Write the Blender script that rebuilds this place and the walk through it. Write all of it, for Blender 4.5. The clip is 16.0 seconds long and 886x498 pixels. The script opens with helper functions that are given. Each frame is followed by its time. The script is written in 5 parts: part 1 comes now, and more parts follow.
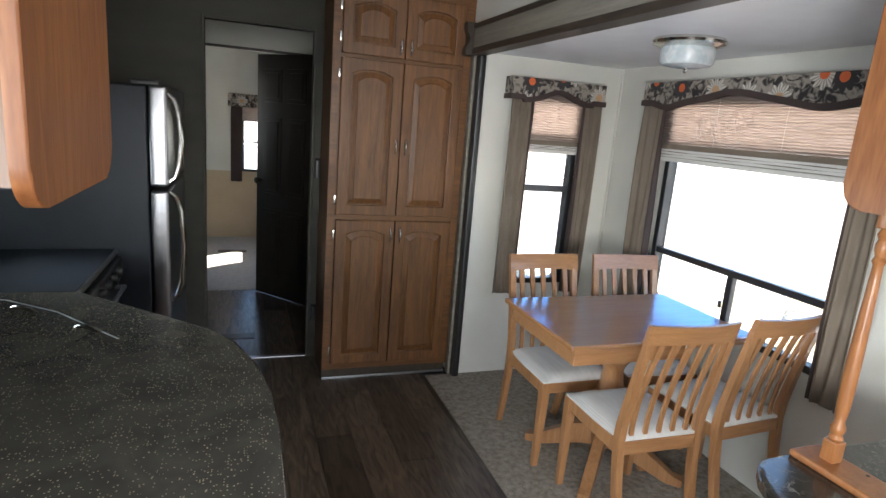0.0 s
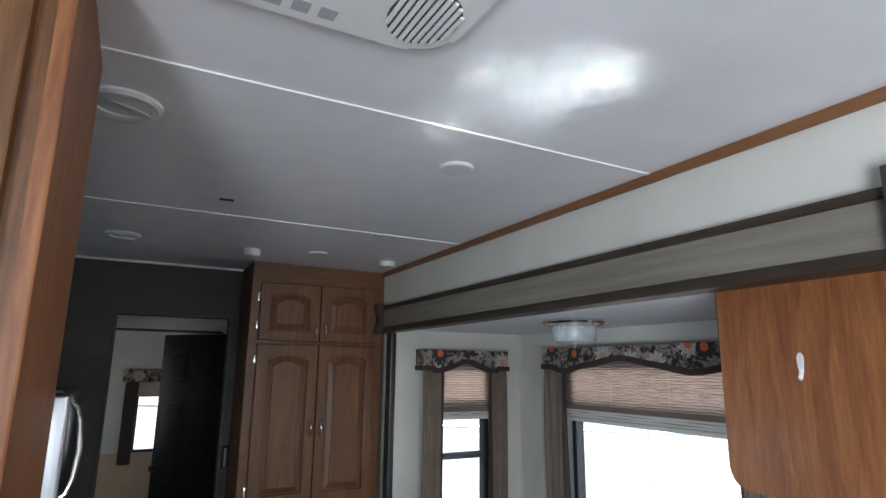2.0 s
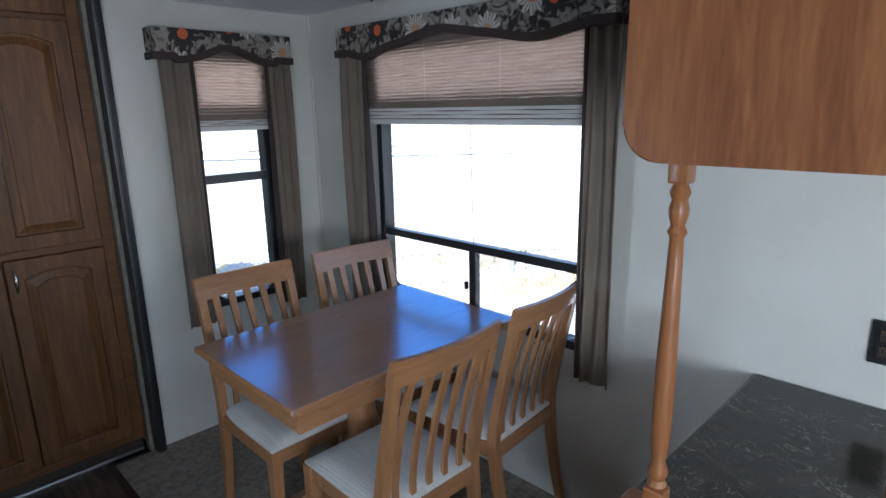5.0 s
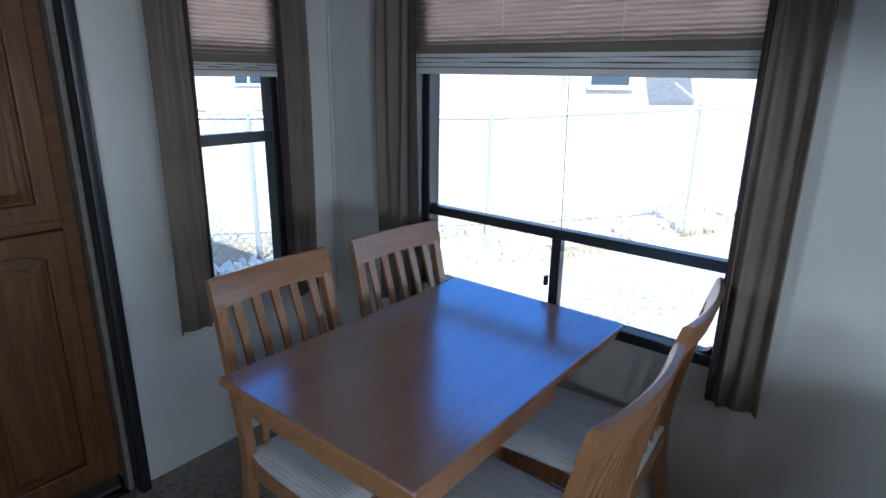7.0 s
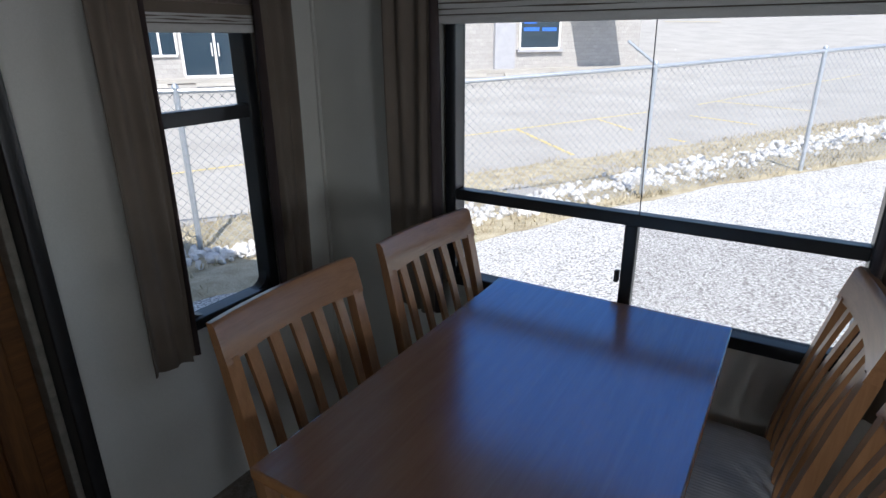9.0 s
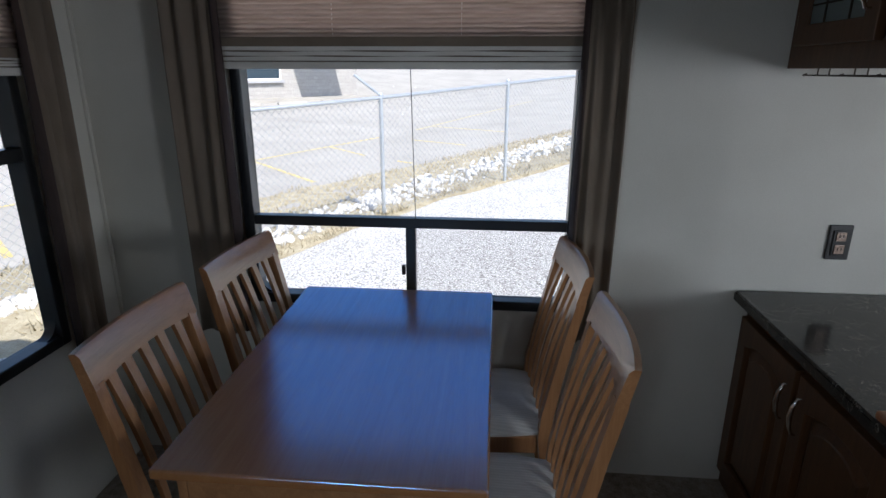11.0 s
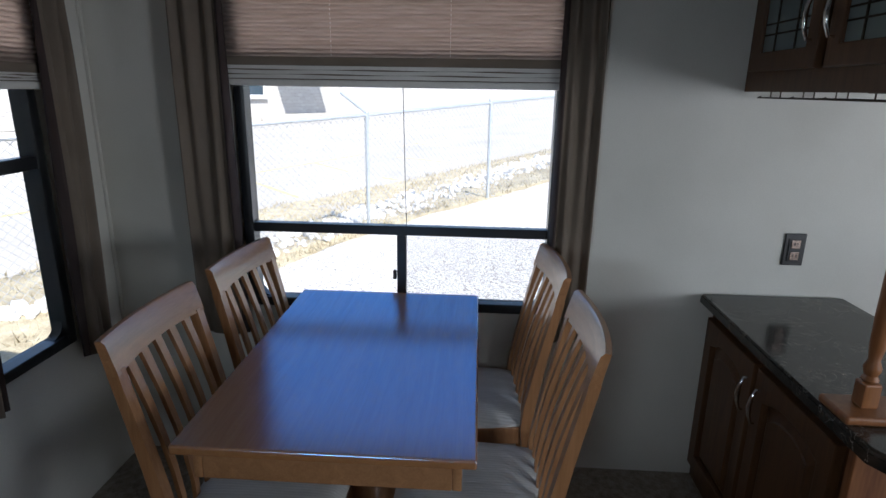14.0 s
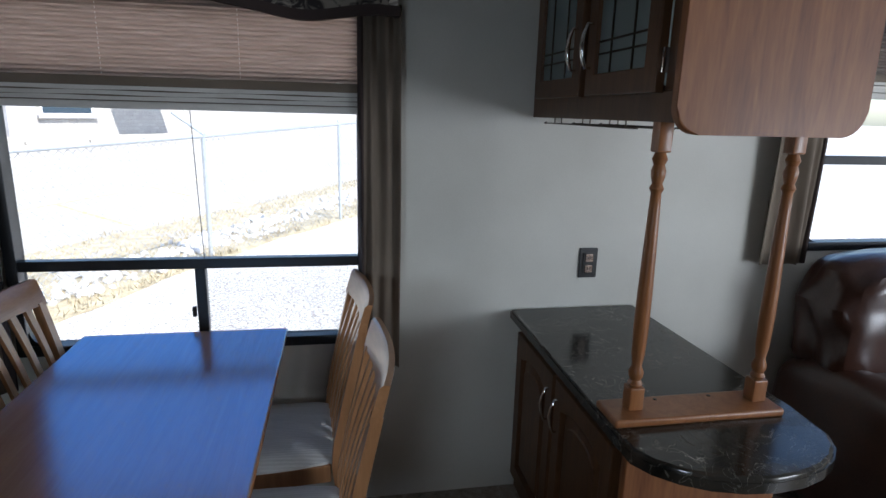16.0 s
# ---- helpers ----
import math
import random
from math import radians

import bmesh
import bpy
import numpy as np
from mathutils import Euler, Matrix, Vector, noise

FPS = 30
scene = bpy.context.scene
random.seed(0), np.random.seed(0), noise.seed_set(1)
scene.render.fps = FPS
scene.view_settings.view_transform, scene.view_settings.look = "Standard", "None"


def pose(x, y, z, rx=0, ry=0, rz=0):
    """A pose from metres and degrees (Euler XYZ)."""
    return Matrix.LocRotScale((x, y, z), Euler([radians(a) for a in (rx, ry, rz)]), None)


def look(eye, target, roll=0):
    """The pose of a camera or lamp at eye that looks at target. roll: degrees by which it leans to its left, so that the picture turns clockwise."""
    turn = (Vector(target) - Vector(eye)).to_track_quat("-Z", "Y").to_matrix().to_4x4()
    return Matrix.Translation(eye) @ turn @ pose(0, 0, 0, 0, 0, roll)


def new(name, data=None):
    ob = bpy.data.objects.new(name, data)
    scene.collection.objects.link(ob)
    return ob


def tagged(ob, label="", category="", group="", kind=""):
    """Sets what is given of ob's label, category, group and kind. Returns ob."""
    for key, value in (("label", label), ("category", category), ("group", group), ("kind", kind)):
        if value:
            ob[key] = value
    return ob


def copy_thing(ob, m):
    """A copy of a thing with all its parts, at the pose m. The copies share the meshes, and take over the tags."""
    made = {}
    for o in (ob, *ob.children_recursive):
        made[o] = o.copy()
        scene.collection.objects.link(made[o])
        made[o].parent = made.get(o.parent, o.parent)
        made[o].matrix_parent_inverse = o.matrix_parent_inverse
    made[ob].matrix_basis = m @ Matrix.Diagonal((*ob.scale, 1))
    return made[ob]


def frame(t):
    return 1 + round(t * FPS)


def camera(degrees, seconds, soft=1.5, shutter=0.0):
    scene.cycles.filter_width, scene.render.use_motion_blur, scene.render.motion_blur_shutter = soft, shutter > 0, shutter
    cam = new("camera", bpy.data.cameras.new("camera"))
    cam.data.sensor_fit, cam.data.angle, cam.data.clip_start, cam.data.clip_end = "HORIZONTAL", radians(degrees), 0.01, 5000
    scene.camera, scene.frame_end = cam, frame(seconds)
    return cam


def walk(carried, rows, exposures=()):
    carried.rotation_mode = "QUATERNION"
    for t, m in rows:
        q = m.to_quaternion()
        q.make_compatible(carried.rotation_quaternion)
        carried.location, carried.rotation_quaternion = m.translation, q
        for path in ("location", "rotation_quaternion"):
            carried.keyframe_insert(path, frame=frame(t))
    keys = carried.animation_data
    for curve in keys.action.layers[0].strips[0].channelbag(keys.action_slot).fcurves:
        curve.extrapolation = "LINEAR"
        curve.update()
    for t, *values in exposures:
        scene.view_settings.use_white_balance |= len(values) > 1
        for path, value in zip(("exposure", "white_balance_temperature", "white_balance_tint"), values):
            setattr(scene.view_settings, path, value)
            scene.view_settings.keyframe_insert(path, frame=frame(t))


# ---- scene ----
cam = camera(75.4, 16.0)
PATH = [
    (0, (0.37, 0.393, 1.568), (1.032, 2.231, 1.144), 4.6),
    (0.5, (0.298, 0.374, 1.655), (1.084, 2.209, 1.532), 4.4),
    (1, (0.272, 0.327, 1.727), (1.116, 2.127, 1.938), 3.2),
    (1.5, (0.255, 0.296, 1.748), (1.141, 2.045, 2.143), 1.6),
    (2, (0.264, 0.3, 1.749), (1.183, 2.028, 2.162), 0.6),
    (2.5, (0.264, 0.347, 1.711), (1.277, 2.045, 2.008), -0.8),
    (3, (0.319, 0.392, 1.652), (1.431, 2.051, 1.769), -1.7),
    (3.5, (0.442, 0.467, 1.591), (1.63, 2.075, 1.522), -2.1),
    (4, (0.698, 0.622, 1.564), (1.967, 2.144, 1.296), -2.0),
    (6.5, (0.968, 1.468, 1.479), (2.437, 2.703, 0.916), 0.6),
    (7, (0.965, 1.652, 1.467), (2.464, 2.84, 0.881), 0.9),
    (7.5, (0.883, 1.792, 1.486), (2.401, 2.944, 0.877), 0.8),
    (8, (0.895, 1.922, 1.468), (2.427, 3.041, 0.834), 0.2),
    (8.5, (1.05, 2.077, 1.438), (2.595, 3.16, 0.775), -0.4),
    (9, (1.108, 2.155, 1.424), (2.709, 3.137, 0.737), -0.4),
    (9.5, (0.999, 2.231, 1.41), (2.752, 2.909, 0.727), -0.5),
    (10, (0.857, 2.203, 1.464), (2.72, 2.519, 0.81), -0.3),
    (12.5, (0.688, 2.233, 1.465), (2.598, 2.359, 0.884), 0.3),
    (13, (0.623, 2.215, 1.463), (2.534, 2.354, 0.891), 0.5),
    (13.5, (0.616, 2.223, 1.466), (2.529, 2.37, 0.904), 0.7),
    (14, (0.617, 2.224, 1.465), (2.54, 2.333, 0.926), 0.9),
    (14.5, (0.628, 2.177, 1.481), (2.561, 2.186, 0.968), 1.2),
    (15, (0.657, 2.098, 1.488), (2.59, 1.927, 1.004), 1.4),
    (15.5, (0.655, 2.045, 1.472), (2.581, 1.781, 1.001), 1.3),
    (16, (0.661, 2.029, 1.478), (2.574, 1.673, 1.015), 1.5),
]
EXPOSURES = [(0.0, 2.7, 6500, 10), (0.8, 2.55, 6400, 10), (1.5, 1.99, 5950, 10), (2.5, 1.7, 5950, 10), (4.0, 1.67, 5800, 10), (7.0, 1.36, 5250, 10), (8.2, 0.76, 5500, 10), (9.0, 0.48, 6000, 12), (12.5, 0.72, 6000, 12), (16.0, 1.02, 5900, 11)]
walk(cam, [(t, look(eye, target, roll)) for t, eye, target, roll in PATH], EXPOSURES)

# ---- world and lights ----
SUN_EL, SUN_AZ = 50, 125          # degrees; azimuth of the sun's place measured from +y towards -x
sun_way = Vector((-math.sin(radians(SUN_AZ)) * math.cos(radians(SUN_EL)), math.cos(radians(SUN_AZ)) * math.cos(radians(SUN_EL)), math.sin(radians(SUN_EL))))
world = bpy.data.worlds.new("sky")
scene.world = world
world.use_nodes = True
wn = world.node_tree
bgn = wn.nodes["Background"]
skyn = wn.nodes.new("ShaderNodeTexSky")
skyn.sky_type = "NISHITA"
skyn.sun_disc = False
skyn.dust_density, skyn.ozone_density = 1.0, 2.0
skyn.sun_elevation = radians(SUN_EL)
skyn.sun_rotation = radians(-SUN_AZ)
wn.links.new(skyn.outputs[0], bgn.inputs[0])
bgn.inputs[1].default_value = 0.15
sun_data = bpy.data.lights.new("sun", "SUN")
sun_data.energy, sun_data.angle, sun_data.color = 4.8, radians(0.5), (1, 0.92, 0.82)
sun = new("sun", sun_data)
sun.matrix_world = look(sun_way * 50, (0, 0, 0))


def window_light(name, eye, target, w, h, watts, spread=180, color=(0.92, 0.96, 1.0)):
    d = bpy.data.lights.new(name, "AREA")
    d.shape, d.size, d.size_y, d.energy, d.color = "RECTANGLE", w, h, watts, color
    d.spread = radians(spread)
    o = new(name, d)
    o.matrix_world = look(eye, target)
    return o


window_light("window_light_rear", (0.9, -3.17, 1.35), (0.9, -1.2, 2.35), 1.8, 0.9, 8)
window_light("window_light_side", (-0.63, -1.2, 1.10), (2.67, -1.2, 2.15), 1.3, 0.9, 28)
# Lamp in an unseen opening, added to brighten the far wall and table.
window_light("added_light_range", (-0.71, 2.86, 1.20), (2.67, 1.9, 0.85), 0.56, 0.34, 0.9, 62, (0.82, 0.92, 1.0))
# Lamps hidden behind the two blinds to make their cloth glow.
window_light("blind_backlight", (2.624, 2.51, 1.69), (2.0, 2.51, 1.69), 1.08, 0.22, 1.6)
window_light("blind_backlight_end", (2.185, 3.584, 1.66), (2.185, 3.0, 1.66), 0.33, 0.2, 0.6)


def glint_lamp(name, eye, target, w, h, watts):
    """A narrow lamp added to throw a streak of reflected sunlight on the ceiling."""
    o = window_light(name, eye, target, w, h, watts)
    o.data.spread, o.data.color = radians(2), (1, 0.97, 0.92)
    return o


glint_lamp("glint_lamp_large", (-0.68, -1.15, 1.05), (0.99, 1.17, 2.35), 0.32, 0.016, 0.13)
glint_lamp("glint_lamp_small", (-0.68, -1.15, 1.13), (0.97, 1.42, 2.35), 0.26, 0.008, 0.06)


# ---- materials ----
def nodes_of(name):
    m = bpy.data.materials.new(name)
    m.use_nodes = True
    t = m.node_tree
    return m, t, t.nodes["Principled BSDF"]


def mix_node(t, fac, a, b):
    n = t.nodes.new("ShaderNodeMix")
    n.data_type = "RGBA"
    for sock, v in ((n.inputs[0], fac), (n.inputs[6], a), (n.inputs[7], b)):
        if isinstance(v, (tuple, list)):
            sock.default_value = (*v, 1) if len(v) == 3 else v
        elif isinstance(v, (int, float)):
            sock.default_value = v
        else:
            t.links.new(v, sock)
    return n.outputs[2]


def ramp_node(t, src, lo, hi):
    n = t.nodes.new("ShaderNodeMapRange")
    n.inputs[1].default_value, n.inputs[2].default_value = lo, hi
    t.links.new(src, n.inputs[0])
    return n.outputs[0]


def noise_node(t, scale, stretch=(1, 1, 1), detail=4, distort=0.0):
    g = t.nodes.new("ShaderNodeNewGeometry")
    mp = t.nodes.new("ShaderNodeMapping")
    mp.inputs[3].default_value = stretch
    t.links.new(g.outputs["Position"], mp.inputs[0])
    n = t.nodes.new("ShaderNodeTexNoise")
    n.inputs["Scale"].default_value, n.inputs["Detail"].default_value, n.inputs["Distortion"].default_value = scale, detail, distort
    t.links.new(mp.outputs[0], n.inputs["Vector"])
    return n.outputs[0]


def surface(name, a, b, scale=8, stretch=(1, 1, 1), rough=0.5, metal=0.0, bump=0.1, fine=120, vary=0.0, coat=0.0, distort=0.0, dist=0.002):
    """Two colours mixed by broad and fine noise, with fine relief."""
    m, t, p = nodes_of(name)
    broad = noise_node(t, scale, stretch, 5, distort)
    small = noise_node(t, fine, stretch, 3)
    f = t.nodes.new("ShaderNodeMath")
    f.operation = "MULTIPLY_ADD"
    f.inputs[1].default_value = 0.35
    t.links.new(small, f.inputs[0])
    sc = t.nodes.new("ShaderNodeMath")
    sc.operation = "MULTIPLY"
    sc.inputs[1].default_value = 0.65
    t.links.new(broad, sc.inputs[0])
    t.links.new(sc.outputs[0], f.inputs[2])
    col = mix_node(t, ramp_node(t, f.outputs[0], 0.32, 0.68), a, b)
    if vary:
        oi = t.nodes.new("ShaderNodeObjectInfo")
        hs = t.nodes.new("ShaderNodeHueSaturation")
        mr = t.nodes.new("ShaderNodeMapRange")
        mr.inputs[3].default_value, mr.inputs[4].default_value = 1 - vary, 1 + vary
        t.links.new(oi.outputs["Random"], mr.inputs[0])
        t.links.new(mr.outputs[0], hs.inputs["Value"])
        t.links.new(col, hs.inputs["Color"])
        col = hs.outputs[0]
    t.links.new(col, p.inputs["Base Color"])
    p.inputs["Roughness"].default_value, p.inputs["Metallic"].default_value = rough, metal
    if coat:
        p.inputs["Coat Weight"].default_value, p.inputs["Coat Roughness"].default_value = coat, 0.15
    if bump:
        bn = t.nodes.new("ShaderNodeBump")
        bn.inputs["Strength"].default_value, bn.inputs["Distance"].default_value = bump, dist
        t.links.new(f.outputs[0], bn.inputs["Height"])
        t.links.new(bn.outputs[0], p.inputs["Normal"])
    return m


def wood(name, a, b, axis="z", rough=0.45, coat=0.08, vary=0.0):
    st = {"z": (9, 9, 0.7), "y": (9, 0.7, 9), "x": (0.7, 9, 9)}[axis]
    return surface(name, a, b, 3.5, st, rough, 0, 0.06, 26, vary, coat, 1.2)


M = {}
M["cherry"] = wood("cherry_wood", (0.080, 0.031, 0.0080), (0.215, 0.090, 0.0245))
M["cherry_x"] = wood("cherry_wood_across", (0.080, 0.031, 0.0080), (0.215, 0.090, 0.0245), "x")
M["panel"] = surface("veneer_panel", (0.165, 0.053, 0.016), (0.33, 0.13, 0.042), 2.6, (7, 7, 0.8), 0.5, 0, 0.12, 22, coat=0.03, distort=2.0)
# Cherry wood again, darkened for the shade on the divider cabinets.
M["shaded_cab"] = wood("cherry_wood_shaded", (0.062, 0.026, 0.0085), (0.125, 0.054, 0.018))
M["oak"] = wood("honey_wood", (0.27, 0.125, 0.05), (0.42, 0.21, 0.092), rough=0.35, coat=0.4)
M["oak_x"] = wood("honey_wood_across", (0.27, 0.125, 0.05), (0.41, 0.205, 0.09), "x", 0.35, 0.4)
M["table"] = wood("table_wood_sky_tint", (0.44, 0.195, 0.066), (0.54, 0.255, 0.096), "x", 0.2, 0.0)
# Blue sky reflection put into the top's specular tint, with a raised IOR.
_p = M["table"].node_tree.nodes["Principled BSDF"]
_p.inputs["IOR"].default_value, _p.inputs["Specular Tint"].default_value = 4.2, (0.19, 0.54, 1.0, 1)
M["pale_wood"] = wood("pale_unstained_wood", (0.50, 0.40, 0.28), (0.62, 0.52, 0.39))
M["post"] = wood("turned_post_wood", (0.24, 0.09, 0.03), (0.36, 0.15, 0.052), rough=0.35)
M["trim_brown"] = wood("brown_trim", (0.17, 0.07, 0.025), (0.25, 0.11, 0.04), "y")
M["black_door"] = surface("espresso_paint", (0.007, 0.005, 0.004), (0.016, 0.011, 0.008), 6, (6, 6, 0.8), 0.4)
M["wall"] = surface("cream_wall_vinyl", (0.61, 0.595, 0.53), (0.71, 0.695, 0.63), 3, rough=0.65, bump=0.12, fine=260)
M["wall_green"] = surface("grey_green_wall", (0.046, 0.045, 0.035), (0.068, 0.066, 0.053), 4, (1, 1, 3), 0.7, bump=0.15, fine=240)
M["wall_tan"] = surface("tan_wall", (0.50, 0.38, 0.24), (0.58, 0.45, 0.30), 3, rough=0.7)
M["ceiling"] = surface("white_ceiling_vinyl", (0.80, 0.81, 0.83), (0.87, 0.88, 0.90), 9, rough=0.42, bump=0.35, fine=210, dist=0.0015)
M["white"] = surface("white_plastic", (0.74, 0.74, 0.73), (0.82, 0.82, 0.80), 10, rough=0.4, bump=0.03)
M["beige"] = surface("rose_bronze", (0.42, 0.33, 0.28), (0.50, 0.40, 0.34), 10, rough=0.22, metal=0.9, bump=0.03)
M["strip"] = surface("white_seam_strip", (0.80, 0.80, 0.80), (0.85, 0.85, 0.85), 10, rough=0.4, bump=0.02)
M["taupe_beam"] = surface("weathered_taupe_wood", (0.16, 0.145, 0.115), (0.27, 0.245, 0.20), 3, (9, 0.7, 14), 0.6, bump=0.2, fine=30)
M["dark_trim"] = surface("dark_brown_trim", (0.03, 0.021, 0.014), (0.055, 0.04, 0.028), 8, (5, 0.8, 5), 0.45)
M["black"] = surface("black_plastic", (0.012, 0.012, 0.012), (0.022, 0.022, 0.022), 20, rough=0.35, bump=0.05)
M["black_alu"] = surface("black_window_frame", (0.012, 0.013, 0.014), (0.02, 0.021, 0.023), 14, rough=0.32, metal=0.0, bump=0.03)
M["steel"] = surface("brushed_steel", (0.32, 0.32, 0.33), (0.42, 0.42, 0.43), 5, (30, 30, 0.6), 0.28, 1.0, 0.03)
M["chrome"] = surface("polished_nickel", (0.62, 0.60, 0.57), (0.70, 0.68, 0.65), 30, rough=0.16, metal=1.0, bump=0.0)
M["bronze"] = surface("dark_bronze", (0.05, 0.04, 0.03), (0.09, 0.07, 0.05), 20, rough=0.35, metal=0.9, bump=0.02)
M["curtain"] = surface("taupe_curtain_cloth", (0.165, 0.13, 0.095), (0.215, 0.173, 0.132), 7, rough=0.9, bump=0.3, fine=700)
M["curtain_dark"] = surface("dark_curtain_border", (0.045, 0.03, 0.027), (0.065, 0.045, 0.04), 7, rough=0.9, bump=0.3, fine=700)
M["seat"] = surface("striped_cream_upholstery", (0.55, 0.53, 0.49), (0.68, 0.66, 0.62), 6, (8, 1, 1), 0.9, bump=0.5, fine=60)



def ribbed_cloth(m, period):
    """Raised ribs across a cloth, one every period metres along x."""
    t = m.node_tree
    p = t.nodes["Principled BSDF"]
    g = t.nodes.new("ShaderNodeNewGeometry")
    wv = t.nodes.new("ShaderNodeTexWave")
    wv.inputs["Scale"].default_value = 0.31416 / period
    wv.inputs["Distortion"].default_value = 0.6
    t.links.new(g.outputs["Position"], wv.inputs["Vector"])
    old = p.inputs["Base Color"].links[0].from_socket
    hs = t.nodes.new("ShaderNodeHueSaturation")
    t.links.new(old, hs.inputs["Color"])
    mr = t.nodes.new("ShaderNodeMapRange")
    mr.inputs[3].default_value, mr.inputs[4].default_value = 0.92, 1.03
    t.links.new(wv.outputs["Fac"], mr.inputs[0])
    t.links.new(mr.outputs[0], hs.inputs["Value"])
    t.links.new(hs.outputs[0], p.inputs["Base Color"])
    bn = t.nodes.new("ShaderNodeBump")
    bn.inputs["Strength"].default_value, bn.inputs["Distance"].default_value = 0.3, 0.002
    t.links.new(wv.outputs["Fac"], bn.inputs["Height"])
    t.links.new(p.inputs["Normal"].links[0].from_socket, bn.inputs["Normal"])
    t.links.new(bn.outputs[0], p.inputs["Normal"])


ribbed_cloth(M["seat"], 0.010)
M["leather"] = surface("brown_leather", (0.030, 0.011, 0.007), (0.062, 0.024, 0.014), 5, rough=0.32, bump=0.35, fine=130, coat=0.2)
M["fridge_side"] = surface("black_fridge_side", (0.007, 0.010, 0.016), (0.011, 0.016, 0.024), 12, rough=0.5, bump=0.1)


def gravel_material():
    """Crushed stone: pale chips of uneven tone with dark gaps between them."""
    m, t, p = nodes_of("white_gravel")
    g = t.nodes.new("ShaderNodeNewGeometry")
    v = t.nodes.new("ShaderNodeTexVoronoi")
    v.inputs["Scale"].default_value = 42
    t.links.new(g.outputs["Position"], v.inputs["Vector"])
    sep = t.nodes.new("ShaderNodeSeparateColor")
    t.links.new(v.outputs["Color"], sep.inputs[0])
    chip = mix_node(t, sep.outputs[0], (0.46, 0.45, 0.43), (0.76, 0.75, 0.72))
    gap = ramp_node(t, v.outputs["Distance"], 0.42, 0.75)
    c = mix_node(t, gap, chip, (0.22, 0.21, 0.195))
    patch = ramp_node(t, noise_node(t, 0.9, (1, 1, 1), 4), 0.35, 0.7)
    c = mix_node(t, math_node(t, "MULTIPLY", patch, 0.25), c, (0.70, 0.69, 0.66))
    t.links.new(c, p.inputs["Base Color"])
    p.inputs["Roughness"].default_value = 0.95
    bn = t.nodes.new("ShaderNodeBump")
    bn.inputs["Strength"].default_value, bn.inputs["Distance"].default_value = 0.8, 0.012
    bn.invert = True
    t.links.new(v.outputs["Distance"], bn.inputs["Height"])
    t.links.new(bn.outputs[0], p.inputs["Normal"])
    return m

M["grass"] = surface("dry_grass", (0.30, 0.25, 0.155), (0.56, 0.50, 0.36), 5, rough=1.0, bump=1.0, fine=55, dist=0.05)
M["asphalt"] = surface("sun_bleached_asphalt", (0.345, 0.325, 0.29), (0.46, 0.435, 0.39), 0.5, rough=0.9, bump=0.3, fine=18)
M["rock"] = surface("white_limestone", (0.52, 0.51, 0.49), (0.72, 0.71, 0.69), 9, rough=0.9, bump=0.6, fine=50)
M["galv"] = surface("galvanised_steel", (0.42, 0.45, 0.48), (0.52, 0.55, 0.58), 20, rough=0.45, metal=0.6, bump=0.05)
M["wire"] = surface("weathered_wire", (0.30, 0.315, 0.33), (0.40, 0.415, 0.43), 20, rough=0.6, metal=0.2, bump=0.0)
M["yellow"] = surface("yellow_road_paint", (0.50, 0.40, 0.16), (0.66, 0.54, 0.26), 5, rough=0.8)
M["render_grey"] = surface("grey_render", (0.36, 0.36, 0.38), (0.44, 0.44, 0.46), 2, rough=0.85)
M["tar"] = surface("dark_paint", (0.05, 0.05, 0.05), (0.08, 0.08, 0.08), 8, rough=0.6)
M["blue_sign"] = surface("blue_lettering", (0.03, 0.12, 0.5), (0.05, 0.18, 0.6), 8, rough=0.5)
M["frosted"], _t, _p = nodes_of("frosted_glass")
_p.inputs["Base Color"].default_value = (0.42, 0.52, 0.52, 1)
_p.inputs["Roughness"].default_value = 0.3
_p.inputs["Transmission Weight"].default_value = 0.7
M["lampglass"], _t, _p = nodes_of("alabaster_glass")
_t.links.new(mix_node(_t, ramp_node(_t, noise_node(_t, 14, (1, 1, 1), 3, 2.5), 0.4, 0.65), (0.66, 0.74, 0.76), (0.85, 0.88, 0.87)), _p.inputs["Base Color"])
_p.inputs["Roughness"].default_value, _p.inputs["Transmission Weight"].default_value = 0.25, 0.25
M["glass"], _t, _p = nodes_of("window_glass")
_p.inputs["Base Color"].default_value = (0.97, 0.985, 0.98, 1)
_p.inputs["Roughness"].default_value, _p.inputs["Transmission Weight"].default_value, _p.inputs["IOR"].default_value = 0.0, 1.0, 1.02
M["dark_glass"], _t, _p = nodes_of("dark_shop_glass")
_p.inputs["Base Color"].default_value = (0.03, 0.05, 0.07, 1)
_p.inputs["Roughness"].default_value = 0.08


def pleat_material():
    m, t, p = nodes_of("pleated_shade_cloth")
    col = mix_node(t, ramp_node(t, noise_node(t, 22, (0.5, 0.5, 5), 4), 0.3, 0.7), (0.37, 0.31, 0.27), (0.44, 0.375, 0.335))
    t.links.new(col, p.inputs["Base Color"])
    p.inputs["Roughness"].default_value = 0.9
    tr = t.nodes.new("ShaderNodeBsdfTranslucent")
    t.links.new(col, tr.inputs[0])
    mx = t.nodes.new("ShaderNodeMixShader")
    mx.inputs[0].default_value = 0.6
    t.links.new(p.outputs[0], mx.inputs[1])
    t.links.new(tr.outputs[0], mx.inputs[2])
    t.links.new(mx.outputs[0], t.nodes["Material Output"].inputs[0])
    return m


M["pleat"] = pleat_material()
M["pleat_white"] = surface("cream_shade_cloth", (0.60, 0.58, 0.53), (0.72, 0.70, 0.65), 10, (1, 1, 4), 0.8)


